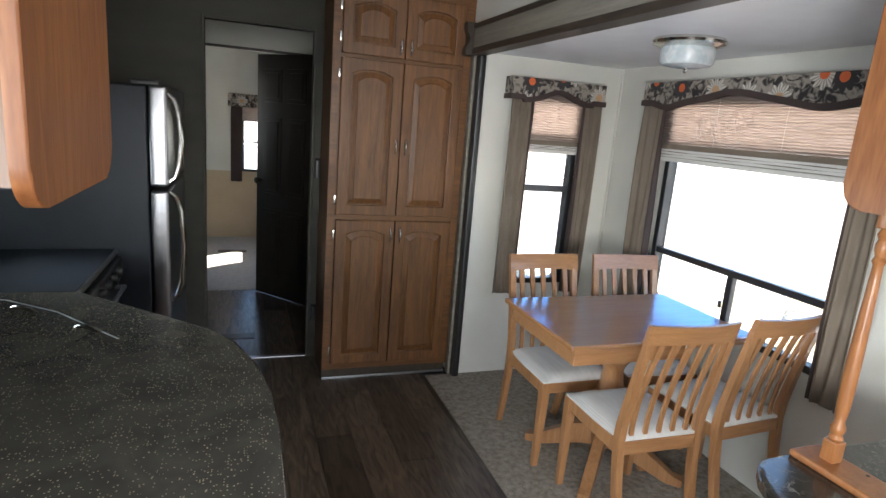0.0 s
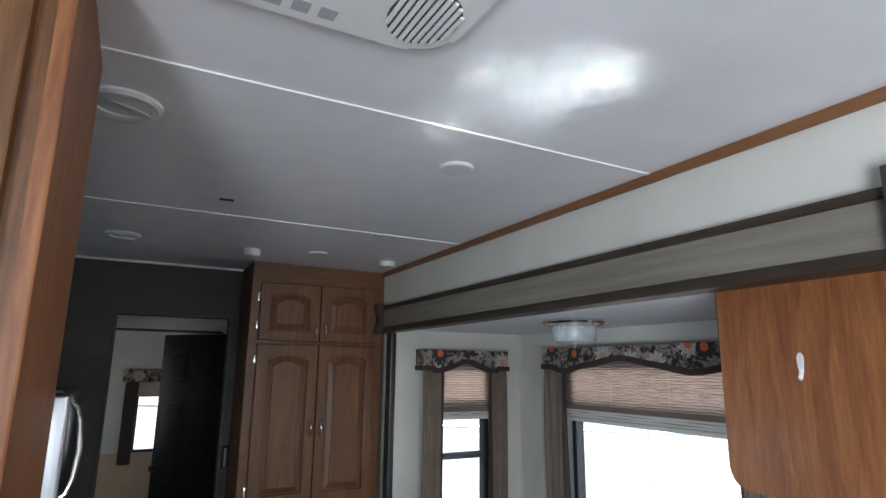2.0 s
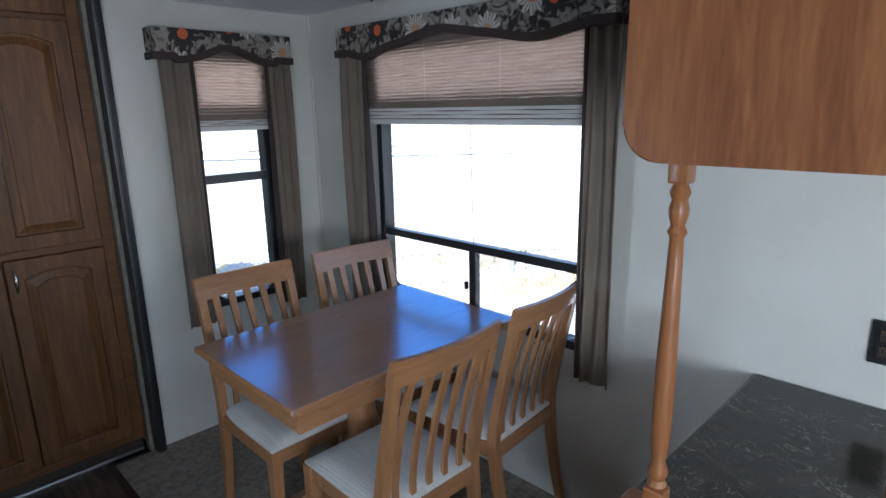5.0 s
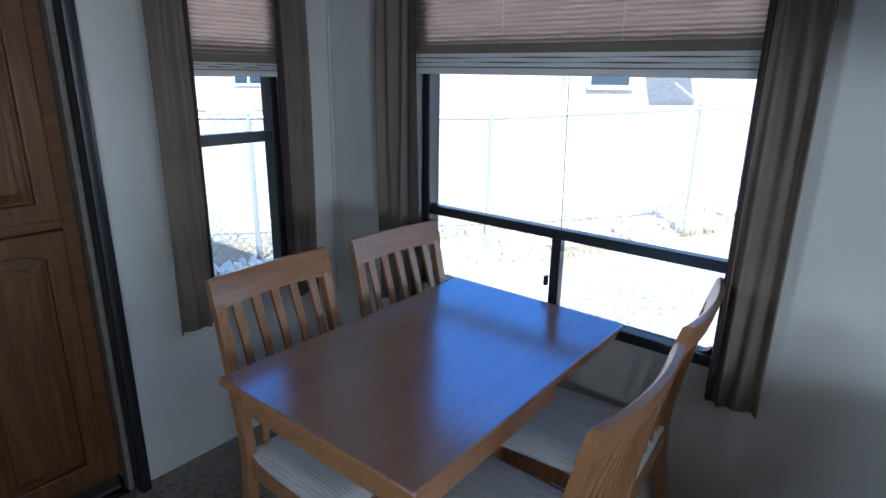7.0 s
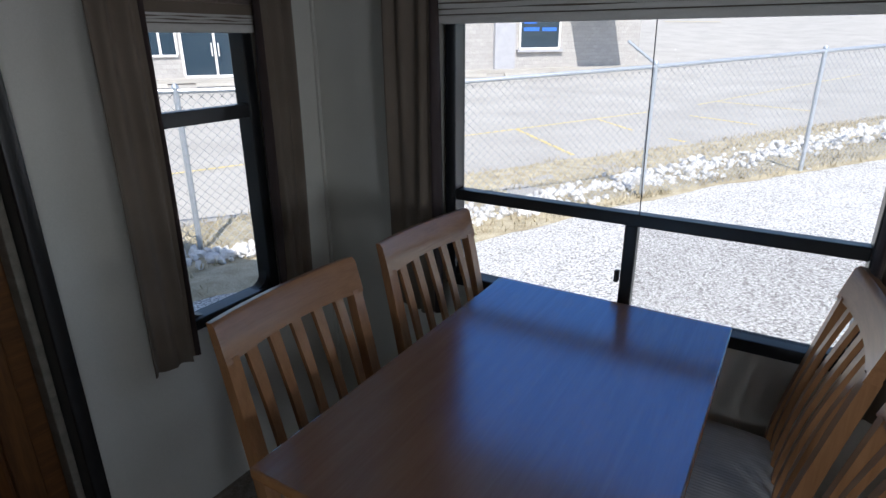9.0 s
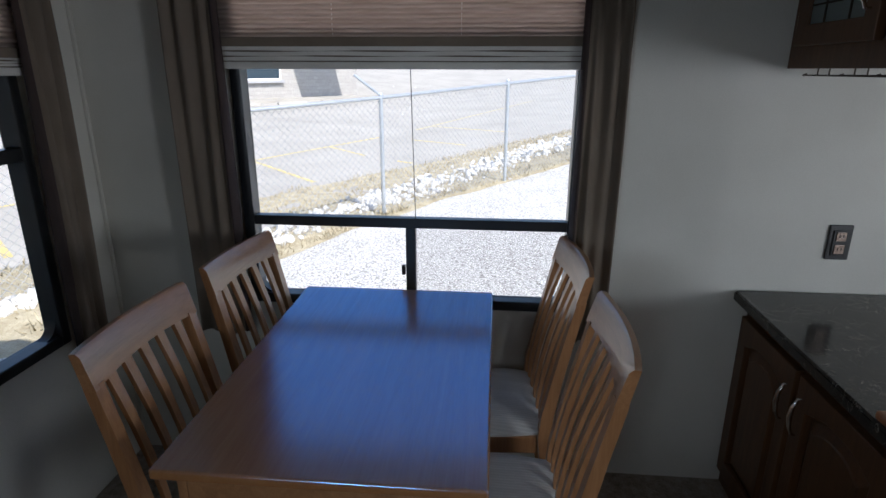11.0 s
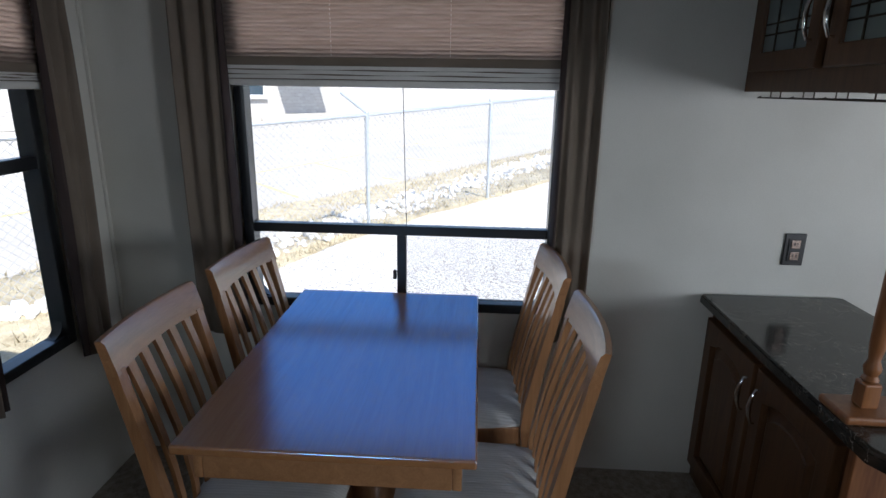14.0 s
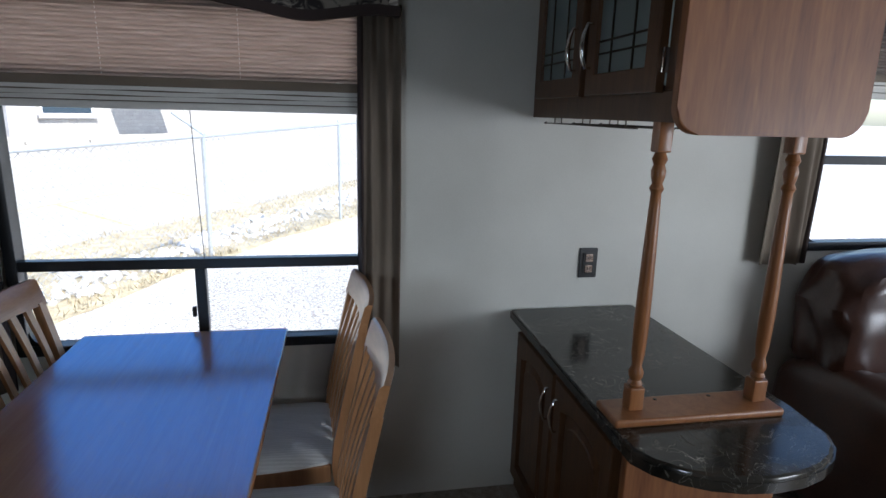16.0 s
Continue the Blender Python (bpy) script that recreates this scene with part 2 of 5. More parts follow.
def math_node(t, op, a, b=None):
    n = t.nodes.new("ShaderNodeMath")
    n.operation = op
    for s_, v in zip(n.inputs, (a, b)):
        if v is None:
            continue
        if isinstance(v, (int, float)):
            s_.default_value = v
        else:
            t.links.new(v, s_)
    return n.outputs[0]


def floral_material():
    """A printed cloth: cream daisies with orange hearts and black leaves on taupe."""
    m, t, p = nodes_of("floral_print_cloth")
    g = t.nodes.new("ShaderNodeNewGeometry")
    sx = t.nodes.new("ShaderNodeSeparateXYZ")
    t.links.new(g.outputs["Position"], sx.inputs[0])
    u = math_node(t, "ADD", sx.outputs[0], sx.outputs[1])
    cb = t.nodes.new("ShaderNodeCombineXYZ")
    t.links.new(u, cb.inputs[0])
    t.links.new(sx.outputs[2], cb.inputs[1])
    v = t.nodes.new("ShaderNodeTexVoronoi")
    v.voronoi_dimensions = "2D"
    v.inputs["Scale"].default_value = 5.6
    v.inputs["Randomness"].default_value = 0.75
    t.links.new(cb.outputs[0], v.inputs["Vector"])
    dv = t.nodes.new("ShaderNodeVectorMath")
    dv.operation = "SUBTRACT"
    t.links.new(cb.outputs[0], dv.inputs[0])
    t.links.new(v.outputs["Position"], dv.inputs[1])
    s2 = t.nodes.new("ShaderNodeSeparateXYZ")
    t.links.new(dv.outputs[0], s2.inputs[0])
    ang = math_node(t, "ARCTAN2", s2.outputs[1], s2.outputs[0])
    rad = math_node(t, "MULTIPLY", v.outputs["Distance"], 0.1786)
    pet = math_node(t, "MULTIPLY", math_node(t, "ABSOLUTE", math_node(t, "SINE", math_node(t, "MULTIPLY", ang, 5.0))), 0.022)
    edge = math_node(t, "ADD", pet, 0.042)
    petal = math_node(t, "LESS_THAN", rad, edge)
    ray_lines = math_node(t, "GREATER_THAN", math_node(t, "SINE", math_node(t, "MULTIPLY", ang, 20.0)), 0.1)
    kind = t.nodes.new("ShaderNodeSeparateColor")
    t.links.new(v.outputs["Color"], kind.inputs[0])
    dark_flower = math_node(t, "GREATER_THAN", kind.outputs[0], 0.70)
    heart = math_node(t, "LESS_THAN", rad, 0.022)
    base = mix_node(t, ramp_node(t, noise_node(t, 20, (1, 1, 1), 3, 1.5), 0.42, 0.56), (0.025, 0.02, 0.02), (0.30, 0.265, 0.22))
    pc = mix_node(t, ray_lines, (0.33, 0.30, 0.26), (0.60, 0.56, 0.49))
    pc = mix_node(t, dark_flower, pc, (0.04, 0.035, 0.035))
    c = mix_node(t, petal, base, pc)
    hc = mix_node(t, math_node(t, "GREATER_THAN", kind.outputs[1], 0.4), (0.50, 0.30, 0.16), (0.62, 0.13, 0.04))
    c = mix_node(t, heart, c, hc)
    t.links.new(c, p.inputs["Base Color"])
    p.inputs["Roughness"].default_value = 0.85
    return m


M["floral"] = floral_material()
M["gravel"] = gravel_material()


def stone_top(name, a, b, vein, vscale, speck=0.0, rough=0.22):
    m, t, p = nodes_of(name)
    n1 = noise_node(t, 6, (1, 1, 1), 6, 1.5)
    c = mix_node(t, ramp_node(t, n1, 0.35, 0.7), a, b)
    n2 = noise_node(t, vscale, (1, 1, 1), 5, 3.0)
    v = math_node(t, "ABSOLUTE", math_node(t, "SUBTRACT", n2, 0.5))
    if speck:
        g = t.nodes.new("ShaderNodeNewGeometry")
        vo = t.nodes.new("ShaderNodeTexVoronoi")
        vo.inputs["Scale"].default_value = 175
        t.links.new(g.outputs["Position"], vo.inputs["Vector"])
        sep = t.nodes.new("ShaderNodeSeparateColor")
        t.links.new(vo.outputs["Color"], sep.inputs[0])
        f = math_node(t, "MULTIPLY", math_node(t, "LESS_THAN", vo.outputs["Distance"], 0.30), math_node(t, "GREATER_THAN", sep.outputs[0], speck))
    else:
        f = math_node(t, "MULTIPLY", math_node(t, "LESS_THAN", v, 0.008), ramp_node(t, noise_node(t, 7), 0.44, 0.60))
    c = mix_node(t, f, c, vein)
    t.links.new(c, p.inputs["Base Color"])
    p.inputs["Roughness"].default_value = rough
    return m


M["ctop"] = stone_top("speckled_grey_counter", (0.052, 0.05, 0.042), (0.088, 0.083, 0.069), (0.36, 0.31, 0.22), 8, 0.72, 0.22)
M["btop"] = stone_top("dark_marbled_laminate", (0.013, 0.013, 0.011), (0.060, 0.053, 0.042), (0.25, 0.23, 0.19), 9, 0.0, 0.14)


def plank_material():
    m, t, p = nodes_of("vinyl_plank")
    oi = t.nodes.new("ShaderNodeObjectInfo")
    c = mix_node(t, ramp_node(t, noise_node(t, 5, (6, 0.9, 1), 6, 1.5), 0.3, 0.7), (0.028, 0.019, 0.013), (0.135, 0.10, 0.072))
    hs = t.nodes.new("ShaderNodeHueSaturation")
    mr = t.nodes.new("ShaderNodeMapRange")
    mr.inputs[3].default_value, mr.inputs[4].default_value = 0.5, 1.6
    t.links.new(oi.outputs["Random"], mr.inputs[0])
    t.links.new(mr.outputs[0], hs.inputs["Value"])
    t.links.new(c, hs.inputs["Color"])
    t.links.new(hs.outputs[0], p.inputs["Base Color"])
    p.inputs["Roughness"].default_value = 0.3
    return m


M["plank"] = plank_material()
M["carpet"] = surface("beige_carpet", (0.17, 0.145, 0.115), (0.38, 0.34, 0.285), 40, rough=1.0, bump=1.0, fine=170, dist=0.01)
M["bed_carpet"] = surface("pale_carpet", (0.42, 0.40, 0.38), (0.54, 0.52, 0.50), 30, rough=1.0, bump=0.8, fine=150, dist=0.008)


def stone_wall_material():
    """Courses of split block in pale greys."""
    m, t, p = nodes_of("split_stone_wall")
    g = t.nodes.new("ShaderNodeNewGeometry")
    dt = t.nodes.new("ShaderNodeVectorMath")
    dt.operation = "DOT_PRODUCT"
    dt.inputs[1].default_value = (0.817, -0.577, 0)
    t.links.new(g.outputs["Position"], dt.inputs[0])
    sx = t.nodes.new("ShaderNodeSeparateXYZ")
    t.links.new(g.outputs["Position"], sx.inputs[0])
    cb = t.nodes.new("ShaderNodeCombineXYZ")
    t.links.new(dt.outputs["Value"], cb.inputs[0])
    t.links.new(sx.outputs[2], cb.inputs[1])
    br = t.nodes.new("ShaderNodeTexBrick")
    br.inputs["Color1"].default_value, br.inputs["Color2"].default_value, br.inputs["Mortar"].default_value = (0.36, 0.345, 0.325, 1), (0.47, 0.455, 0.43, 1), (0.32, 0.305, 0.285, 1)
    br.inputs["Scale"].default_value, br.inputs["Brick Width"].default_value, br.inputs["Row Height"].default_value, br.inputs["Mortar Size"].default_value = 1.0, 0.42, 0.21, 0.015
    t.links.new(cb.outputs[0], br.inputs["Vector"])
    n = noise_node(t, 9, (1, 1, 1), 5)
    c = mix_node(t, ramp_node(t, n, 0.3, 0.7), br.outputs[0], (0.40, 0.38, 0.36))
    t.links.new(c, p.inputs["Base Color"])
    p.inputs["Roughness"].default_value = 0.95
    bn = t.nodes.new("ShaderNodeBump")
    bn.inputs["Distance"].default_value = 0.05
    t.links.new(n, bn.inputs["Height"])
    t.links.new(bn.outputs[0], p.inputs["Normal"])
    return m


M["stone_wall"] = stone_wall_material()


# ---- building helpers ----
def box(bm, x0, x1, y0, y1, z0, z1, bevel=0.0, seg=2):
    r = bmesh.ops.create_cube(bm, size=1, matrix=Matrix.Translation(((x0 + x1) / 2, (y0 + y1) / 2, (z0 + z1) / 2)) @ Matrix.Diagonal((abs(x1 - x0), abs(y1 - y0), abs(z1 - z0), 1)))
    if bevel:
        es = list({e for v in r["verts"] for e in v.link_edges})
        bmesh.ops.bevel(bm, geom=es, offset=bevel, segments=seg, profile=0.5, affect="EDGES")
    return bm


def slab(*a, bevel=0.0, seg=2):
    return box(bmesh.new(), *a, bevel=bevel, seg=seg)


def prism(bm, pts, way, place=lambda a, b, c: (a, b, c), lo=0.0, hi=1.0, bevel=0.0):
    """A closed outline (a, b) pushed from lo to hi; place maps (a, b, depth) into space."""
    vs0 = [bm.verts.new(place(a, b, lo)) for a, b in pts]
    vs1 = [bm.verts.new(place(a, b, hi)) for a, b in pts]
    n = len(pts)
    faces = [bm.faces.new(vs0[::-1]), bm.faces.new(vs1)]
    for i in range(n):
        faces.append(bm.faces.new((vs0[i], vs0[(i + 1) % n], vs1[(i + 1) % n], vs1[i])))
    if bevel:
        es = [e for e in faces[1].edges]
        bmesh.ops.bevel(bm, geom=es, offset=bevel, segments=2, profile=0.5, affect="EDGES")
    return bm


def lathe(bm, profile, n=20, at=(0, 0, 0)):
    rings = []
    for r, z in profile:
        rings.append([bm.verts.new((at[0] + r * math.cos(2 * math.pi * k / n), at[1] + r * math.sin(2 * math.pi * k / n), at[2] + z)) for k in range(n)])
    for a, b in zip(rings, rings[1:]):
        for k in range(n):
            bm.faces.new((a[k], a[(k + 1) % n], b[(k + 1) % n], b[k]))
    bm.faces.new(rings[0][::-1])
    bm.faces.new(rings[-1])
    return bm


def tube(bm, pts, r, n=8):
    """A round bar along a line of points."""
    pts = [Vector(p) for p in pts]
    rings = []
    for i, p in enumerate(pts):
        d = (pts[min(i + 1, len(pts) - 1)] - pts[max(i - 1, 0)]).normalized()
        a = d.orthogonal().normalized() if i == 0 else (a - d * a.dot(d)).normalized()
        b = d.cross(a)
        rr = r[i] if isinstance(r, (list, tuple)) else r
        rings.append([bm.verts.new(p + rr * (a * math.cos(2 * math.pi * k / n) + b * math.sin(2 * math.pi * k / n))) for k in range(n)])
    for u, v in zip(rings, rings[1:]):
        for k in range(n):
            bm.faces.new((u[k], u[(k + 1) % n], v[(k + 1) % n], v[k]))
    bm.faces.new(rings[0][::-1])
    bm.faces.new(rings[-1])
    return bm


def bar(bm, path, w, d, side):
    """A rectangular bar swept along path, w wide along side, d deep across."""
    path = [Vector(p) for p in path]
    side = Vector(side).normalized()
    rings = []
    for i, p in enumerate(path):
        t = (path[min(i + 1, len(path) - 1)] - path[max(i - 1, 0)]).normalized()
        o = t.cross(side).normalized()
        ww = w[i] if isinstance(w, (list, tuple)) else w
        dd = d[i] if isinstance(d, (list, tuple)) else d
        rings.append([bm.verts.new(p + side * sx * ww / 2 + o * sy * dd / 2) for sx, sy in ((-1, -1), (1, -1), (1, 1), (-1, 1))])
    for u, v in zip(rings, rings[1:]):
        for k in range(4):
            bm.faces.new((u[k], u[(k + 1) % 4], v[(k + 1) % 4], v[k]))
    bm.faces.new(rings[0][::-1])
    bm.faces.new(rings[-1])
    return bm


def mesh_of(name, bm, material, smooth=None):
    bmesh.ops.recalc_face_normals(bm, faces=bm.faces)
    # a broad flat face stays flat beside its narrow bevels
    crisp = []
    if smooth and len(bm.edges) < 4000:
        bm.edges.index_update()
        for e in bm.edges:
            if len(e.link_faces) == 2:
                p, q = (f.calc_area() for f in e.link_faces)
                if max(p, q) > 12 * min(p, q) and e.calc_face_angle(0) > radians(10):
                    crisp.append(e.index)
    me = bpy.data.meshes.new(name)
    bm.to_mesh(me)
    bm.free()
    me.materials.append(material)
    if smooth:
        me.shade_smooth()
        me.set_sharp_from_angle(angle=radians(smooth))
        for k in crisp:
            me.edges[k].use_edge_sharp = True
    return me


def thing(name, base, label, category, group="", kind=""):
    e = new(name)
    e.empty_display_size = 0.05
    e.matrix_world = Matrix.Translation(base)
    return tagged(e, label, category, group, kind)


def origin_of(ob):
    v = Vector(ob.location)
    while ob.parent:
        ob = ob.parent
        v += Vector(ob.location)
    return v


def part(name, bm, material, parent, label="", smooth=35):
    """One mesh under a thing, its shape given in the world's metres."""
    bmesh.ops.translate(bm, verts=bm.verts, vec=-origin_of(parent))
    ob = new(name, mesh_of(name, bm, material, smooth))
    ob.parent = parent
    if label:
        ob["label"] = label
    return ob


def solid(name, bm, material, label, category, kind="", group="", smooth=35):
    ob = new(name, mesh_of(name, bm, material, smooth))
    return tagged(ob, label, category, group, kind)


# ---- structure ----
XW, YE, XB, ZC, ZS, YD, YP = 2.63, 3.59, 1.65, 2.35, 1.99, 4.028, 3.655
XL, YR = -0.72, -3.2


def wall_x(name, x0, x1, y0, y1, z0, z1, holes, material, label):
    """A wall that runs along y, with openings (ya, yb, za, zb)."""
    bm = bmesh.new()
    y = y0
    for ya, yb, za, zb in sorted(holes):
        box(bm, x0, x1, y, ya, z0, z1)
        box(bm, x0, x1, ya, yb, z0, za)
        box(bm, x0, x1, ya, yb, zb, z1)
        y = yb
    box(bm, x0, x1, y, y1, z0, z1)
    return solid(name, bm, material, label, "wall", "structure")


def wall_y(name, y0, y1, x0, x1, z0, z1, holes, material, label):
    """A wall that runs along x, with openings (xa, xb, za, zb)."""
    bm = bmesh.new()
    x = x0
    for xa, xb, za, zb in sorted(holes):
        box(bm, x, xa, y0, y1, z0, z1)
        if za > z0:
            box(bm, xa, xb, y0, y1, z0, za)
        box(bm, xa, xb, y0, y1, zb, z1)
        x = xb
    box(bm, x, x1, y0, y1, z0, z1)
    return solid(name, bm, material, label, "wall", "structure")


W2 = (1.93, 3.07, 0.66, 1.80)
W1 = (1.98, 2.355, 0.61, 1.78)
W3 = (-1.15, 0.20, 0.97, 1.80)
wall_x("wall_east", XW, XW + 0.06, YR, YE, -0.06, ZS, [W2, W3], M["wall"], "cream vinyl slide-out wall with two black-framed windows")
wall_y("wall_slide_end", YE, YE + 0.06, XB + 0.03, XW + 0.06, -0.06, ZS, [W1], M["wall"], "cream vinyl end wall of the slide-out")
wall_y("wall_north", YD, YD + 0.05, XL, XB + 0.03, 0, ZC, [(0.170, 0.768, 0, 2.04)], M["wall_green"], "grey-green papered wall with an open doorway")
# Unseen filler that stops a light leak beside the pantry.
wall_x("wall_filler", XB - 0.012, XB + 0.05, YP, YD, 0, ZC, [], M["wall"], "cream wall filler behind the pantry, added to stop a light leak")
wall_x("wall_west", XL - 0.06, XL, YR, YD, 0, ZC, [(-1.9, -0.5, 0.5, 1.75), (2.57, 3.15, 1.02, 1.38)], M["wall_green"], "grey-green papered kitchen side wall with an unseen opening added behind the range")
wall_y("wall_south", YR - 0.06, YR, XL - 0.06, XW + 0.06, 0, ZC, [(0.0, 1.8, 0.9, 1.8)], M["wall"], "cream rear wall with a window")
wall_y("wall_slide_south", YR - 0.06, YR - 0.002, XW + 0.06, XW + 0.07, 0, ZS, [], M["wall"], "cream slide corner")
solid("ceiling", slab(XL - 0.06, XB - 0.02, YR, YD, ZC, ZC + 0.05), M["ceiling"], "white textured vinyl ceiling", "ceiling", "structure")
solid("ceiling_slide", slab(XB + 0.03, XW + 0.06, YR, YE + 0.06, ZS, ZS + 0.04), M["ceiling"], "white slide-out ceiling", "ceiling", "structure")
solid("roof", slab(XL - 0.1, XW + 0.12, YR - 0.1, 8.2, ZC + 0.12, ZC + 0.2), M["white"], "white trailer roof", "roof", "structure")
solid("floor_base", slab(XL - 0.06, XW + 0.06, YR, 5.55, -0.06, -0.006), M["black"], "dark subfloor under the planks", "floor", "structure")
solid("carpet", slab(1.47, XW, YR, YE, -0.006, 0.008), M["carpet"], "worn beige cut-pile carpet in the slide-out", "carpet", "structure")
for y in (1.495, 2.67):
    solid("ceiling_seam", slab(XL, XB - 0.025, y - 0.007, y + 0.007, ZC - 0.004, ZC), M["strip"], "white strip over a ceiling seam", "trim", "structure")
solid("ceiling_seam", slab(XL, 0.826, YD - 0.018, YD - 0.002, ZC - 0.01, ZC), M["strip"], "white strip along the ceiling edge", "trim", "structure")

solid("corner_trim", slab(XW - 0.012, XW, YE - 0.012, YE, 0.008, ZS, bevel=0.003), M["wall"], "thin cream corner strip", "trim", "structure")

# slide-out header: brown cove, cream fascia, taupe beam between dark strips
solid("header_fascia", slab(XB - 0.02, XB + 0.03, YR, YP, 2.0, ZC + 0.04), M["wall"], "cream fascia above the slide-out", "trim", "structure")
solid("header_cove", slab(XB - 0.035, XB - 0.021, YR, YP, ZC - 0.030, ZC, bevel=0.003), M["trim_brown"], "reddish brown cove strip", "trim", "structure")
solid("header_beam", slab(XB - 0.05, XB - 0.021, YR, YP - 0.05, 2.0, 2.105), M["taupe_beam"], "weathered taupe header beam", "trim", "structure")
solid("header_strip", slab(XB - 0.058, XB - 0.021, YR, YP - 0.05, 2.105, 2.13, bevel=0.004), M["dark_trim"], "dark brown strip on the header", "trim", "structure")
solid("header_strip", slab(XB - 0.058, XB + 0.03, YR, YP - 0.05, 1.968, 2.0, bevel=0.004), M["dark_trim"], "dark brown strip under the header", "trim", "structure")
solid("slide_seal", slab(XB - 0.01, XB + 0.028, 3.545, YP - 0.005, 0.0, 1.968, bevel=0.008), M["black"], "dark slide-out seal strip", "trim", "structure")
solid("slide_trim", slab(XB - 0.03, XB - 0.011, 3.60, YP - 0.005, 0.0, 1.968, bevel=0.004), M["taupe_beam"], "taupe strip beside the pantry", "trim", "structure")


def bracket(y0, y1, label):
    """A waisted block that caps the header."""
    prof = [(0, 0), (1, 0), (1, 0.035), (0.72, 0.07), (0.72, 0.10), (1, 0.135), (1, 0.175), (0, 0.175), (0, 0.135), (0.28, 0.10), (0.28, 0.07), (0, 0.035)]
    bm = prism(bmesh.new(), prof, None, lambda a, b, c: (XB - 0.095 + 0.074 * a, c, 1.962 + b), y0, y1)
    solid("header_bracket", bm, M["dark_trim"], label, "bracket", "structure")


bracket(3.57, 3.649, "dark waisted block at the end of the header")
solid("header_bracket", slab(XB - 0.088, XB - 0.021, 0.50, 0.86, 1.95, 2.165, bevel=0.004), M["dark_trim"], "dark brown block across the header", "bracket", "structure")

# doorway, hall and bedroom behind it
bm = bmesh.new()
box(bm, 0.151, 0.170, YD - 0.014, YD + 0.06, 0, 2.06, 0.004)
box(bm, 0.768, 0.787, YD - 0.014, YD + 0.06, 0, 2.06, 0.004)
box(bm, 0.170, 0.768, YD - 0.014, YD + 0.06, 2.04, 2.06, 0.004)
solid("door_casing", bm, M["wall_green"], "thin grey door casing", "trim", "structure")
solid("threshold", slab(0.170, 0.768, YD - 0.01, YD + 0.03, 0.0, 0.008, bevel=0.003), M["steel"], "metal threshold strip", "trim", "structure")
wall_x("wall_hall_west", -0.10, -0.05, YD + 0.05, 5.55, 0, ZC, [], M["wall"], "pale hall wall")
wall_x("wall_hall_east", 0.98, 1.03, YD + 0.05, 5.55, 0, ZC, [], M["wall"], "pale hall wall")
wall_y("wall_bedroom_near", 5.55, 5.60, -0.86, 1.9, 0, ZC, [(0.02, 0.93, 0, 2.03)], M["wall"], "pale wall with the bedroom doorway")
wall_y("wall_bedroom_far", 7.8, 7.86, -0.86, 1.9, 0.82, ZC, [(0.36, 1.0, 0.82, 1.62)], M["wall"], "pale bedroom wall with a window")
wall_y("wall_bedroom_low", 7.79, 7.86, -0.86, 1.9, 0, 0.82, [], M["wall_tan"], "tan lower bedroom wall")
wall_x("wall_bedroom_west", -0.86, -0.8, 5.6, 7.86, 0, ZC, [(5.66, 6.2, 1.1, 1.8)], M["wall"], "pale bedroom side wall with a window")
wall_x("wall_bedroom_east", 1.9, 1.96, 5.55, 7.86, 0, ZC, [], M["wall"], "pale bedroom side wall")
solid("ceiling_hall", slab(-0.86, 1.96, YD + 0.05, 7.86, ZC, ZC + 0.05), M["ceiling"], "white hall and bedroom ceiling", "ceiling", "structure")
solid("bedroom_carpet", slab(-0.86, 1.9, 5.55, 7.79, -0.06, 0.01), M["bed_carpet"], "pale bedroom carpet", "carpet", "structure")
solid("door_header_strip", slab(0.02, 0.93, 5.535, 5.549, 2.03, 2.05), M["dark_trim"], "dark strip over the bedroom doorway", "trim", "structure")


# ---- doors and handles ----
def frame_map(o, u, w, n):
    """Maps (a along u, b up, c out along n) to the world."""
    o, u, w, n = Vector(o), Vector(u), Vector(w), Vector(n)
    return lambda a, b, c: o + u * a + w * b + n * c


def arch_top(w0, w1, h, rise, n=14):
    """Points of a cathedral arch from (w1, h) back to (w0, h)."""
    c, half = (w0 + w1) / 2, (w1 - w0) / 2
    pts = []
    for i in range(n + 1):
        a = 1 - 2 * i / n
        k = max(0.0, 1 - (abs(a) / 0.93) ** 2.8)
        pts.append((c + half * a, h + rise * k))
    return pts


def pbox(bm, P, a0, a1, b0, b1, c0, c1, bevel=0.0):
    return prism(bm, [(a0, b0), (a1, b0), (a1, b1), (a0, b1)], None, P, c0, c1, bevel)


def door_ring(P, w, h, fr, rise, thick):
    """One frame of two stiles and two rails, with an arched upper edge inside."""
    def inner(g):
        return [(fr - g, fr - g), (w - fr + g, fr - g)] + arch_top(fr - g, w - fr + g, h - fr - rise + g, rise)

    def outer(g):
        ins = inner(0)
        return [(g, g), (w - g, g), (w - g, h - g)] + [(x, h - g) for x, _y in ins[3:-1]] + [(g, h - g)]
    bm = bmesh.new()
    loops = [[bm.verts.new(P(x, y, c)) for x, y in pts] for pts, c in ((outer(0), 0.0), (outer(0), thick - 0.004), (outer(0.0012), thick - 0.0012), (outer(0.004), thick), (inner(0.004), thick), (inner(0.0012), thick - 0.0012), (inner(0), thick - 0.004), (inner(0), 0.0))]
    n = len(loops[0])
    for p, q in zip(loops, loops[1:] + loops[:1]):
        for k in range(n):
            bm.faces.new((p[k], p[(k + 1) % n], q[(k + 1) % n], q[k]))
    return bm


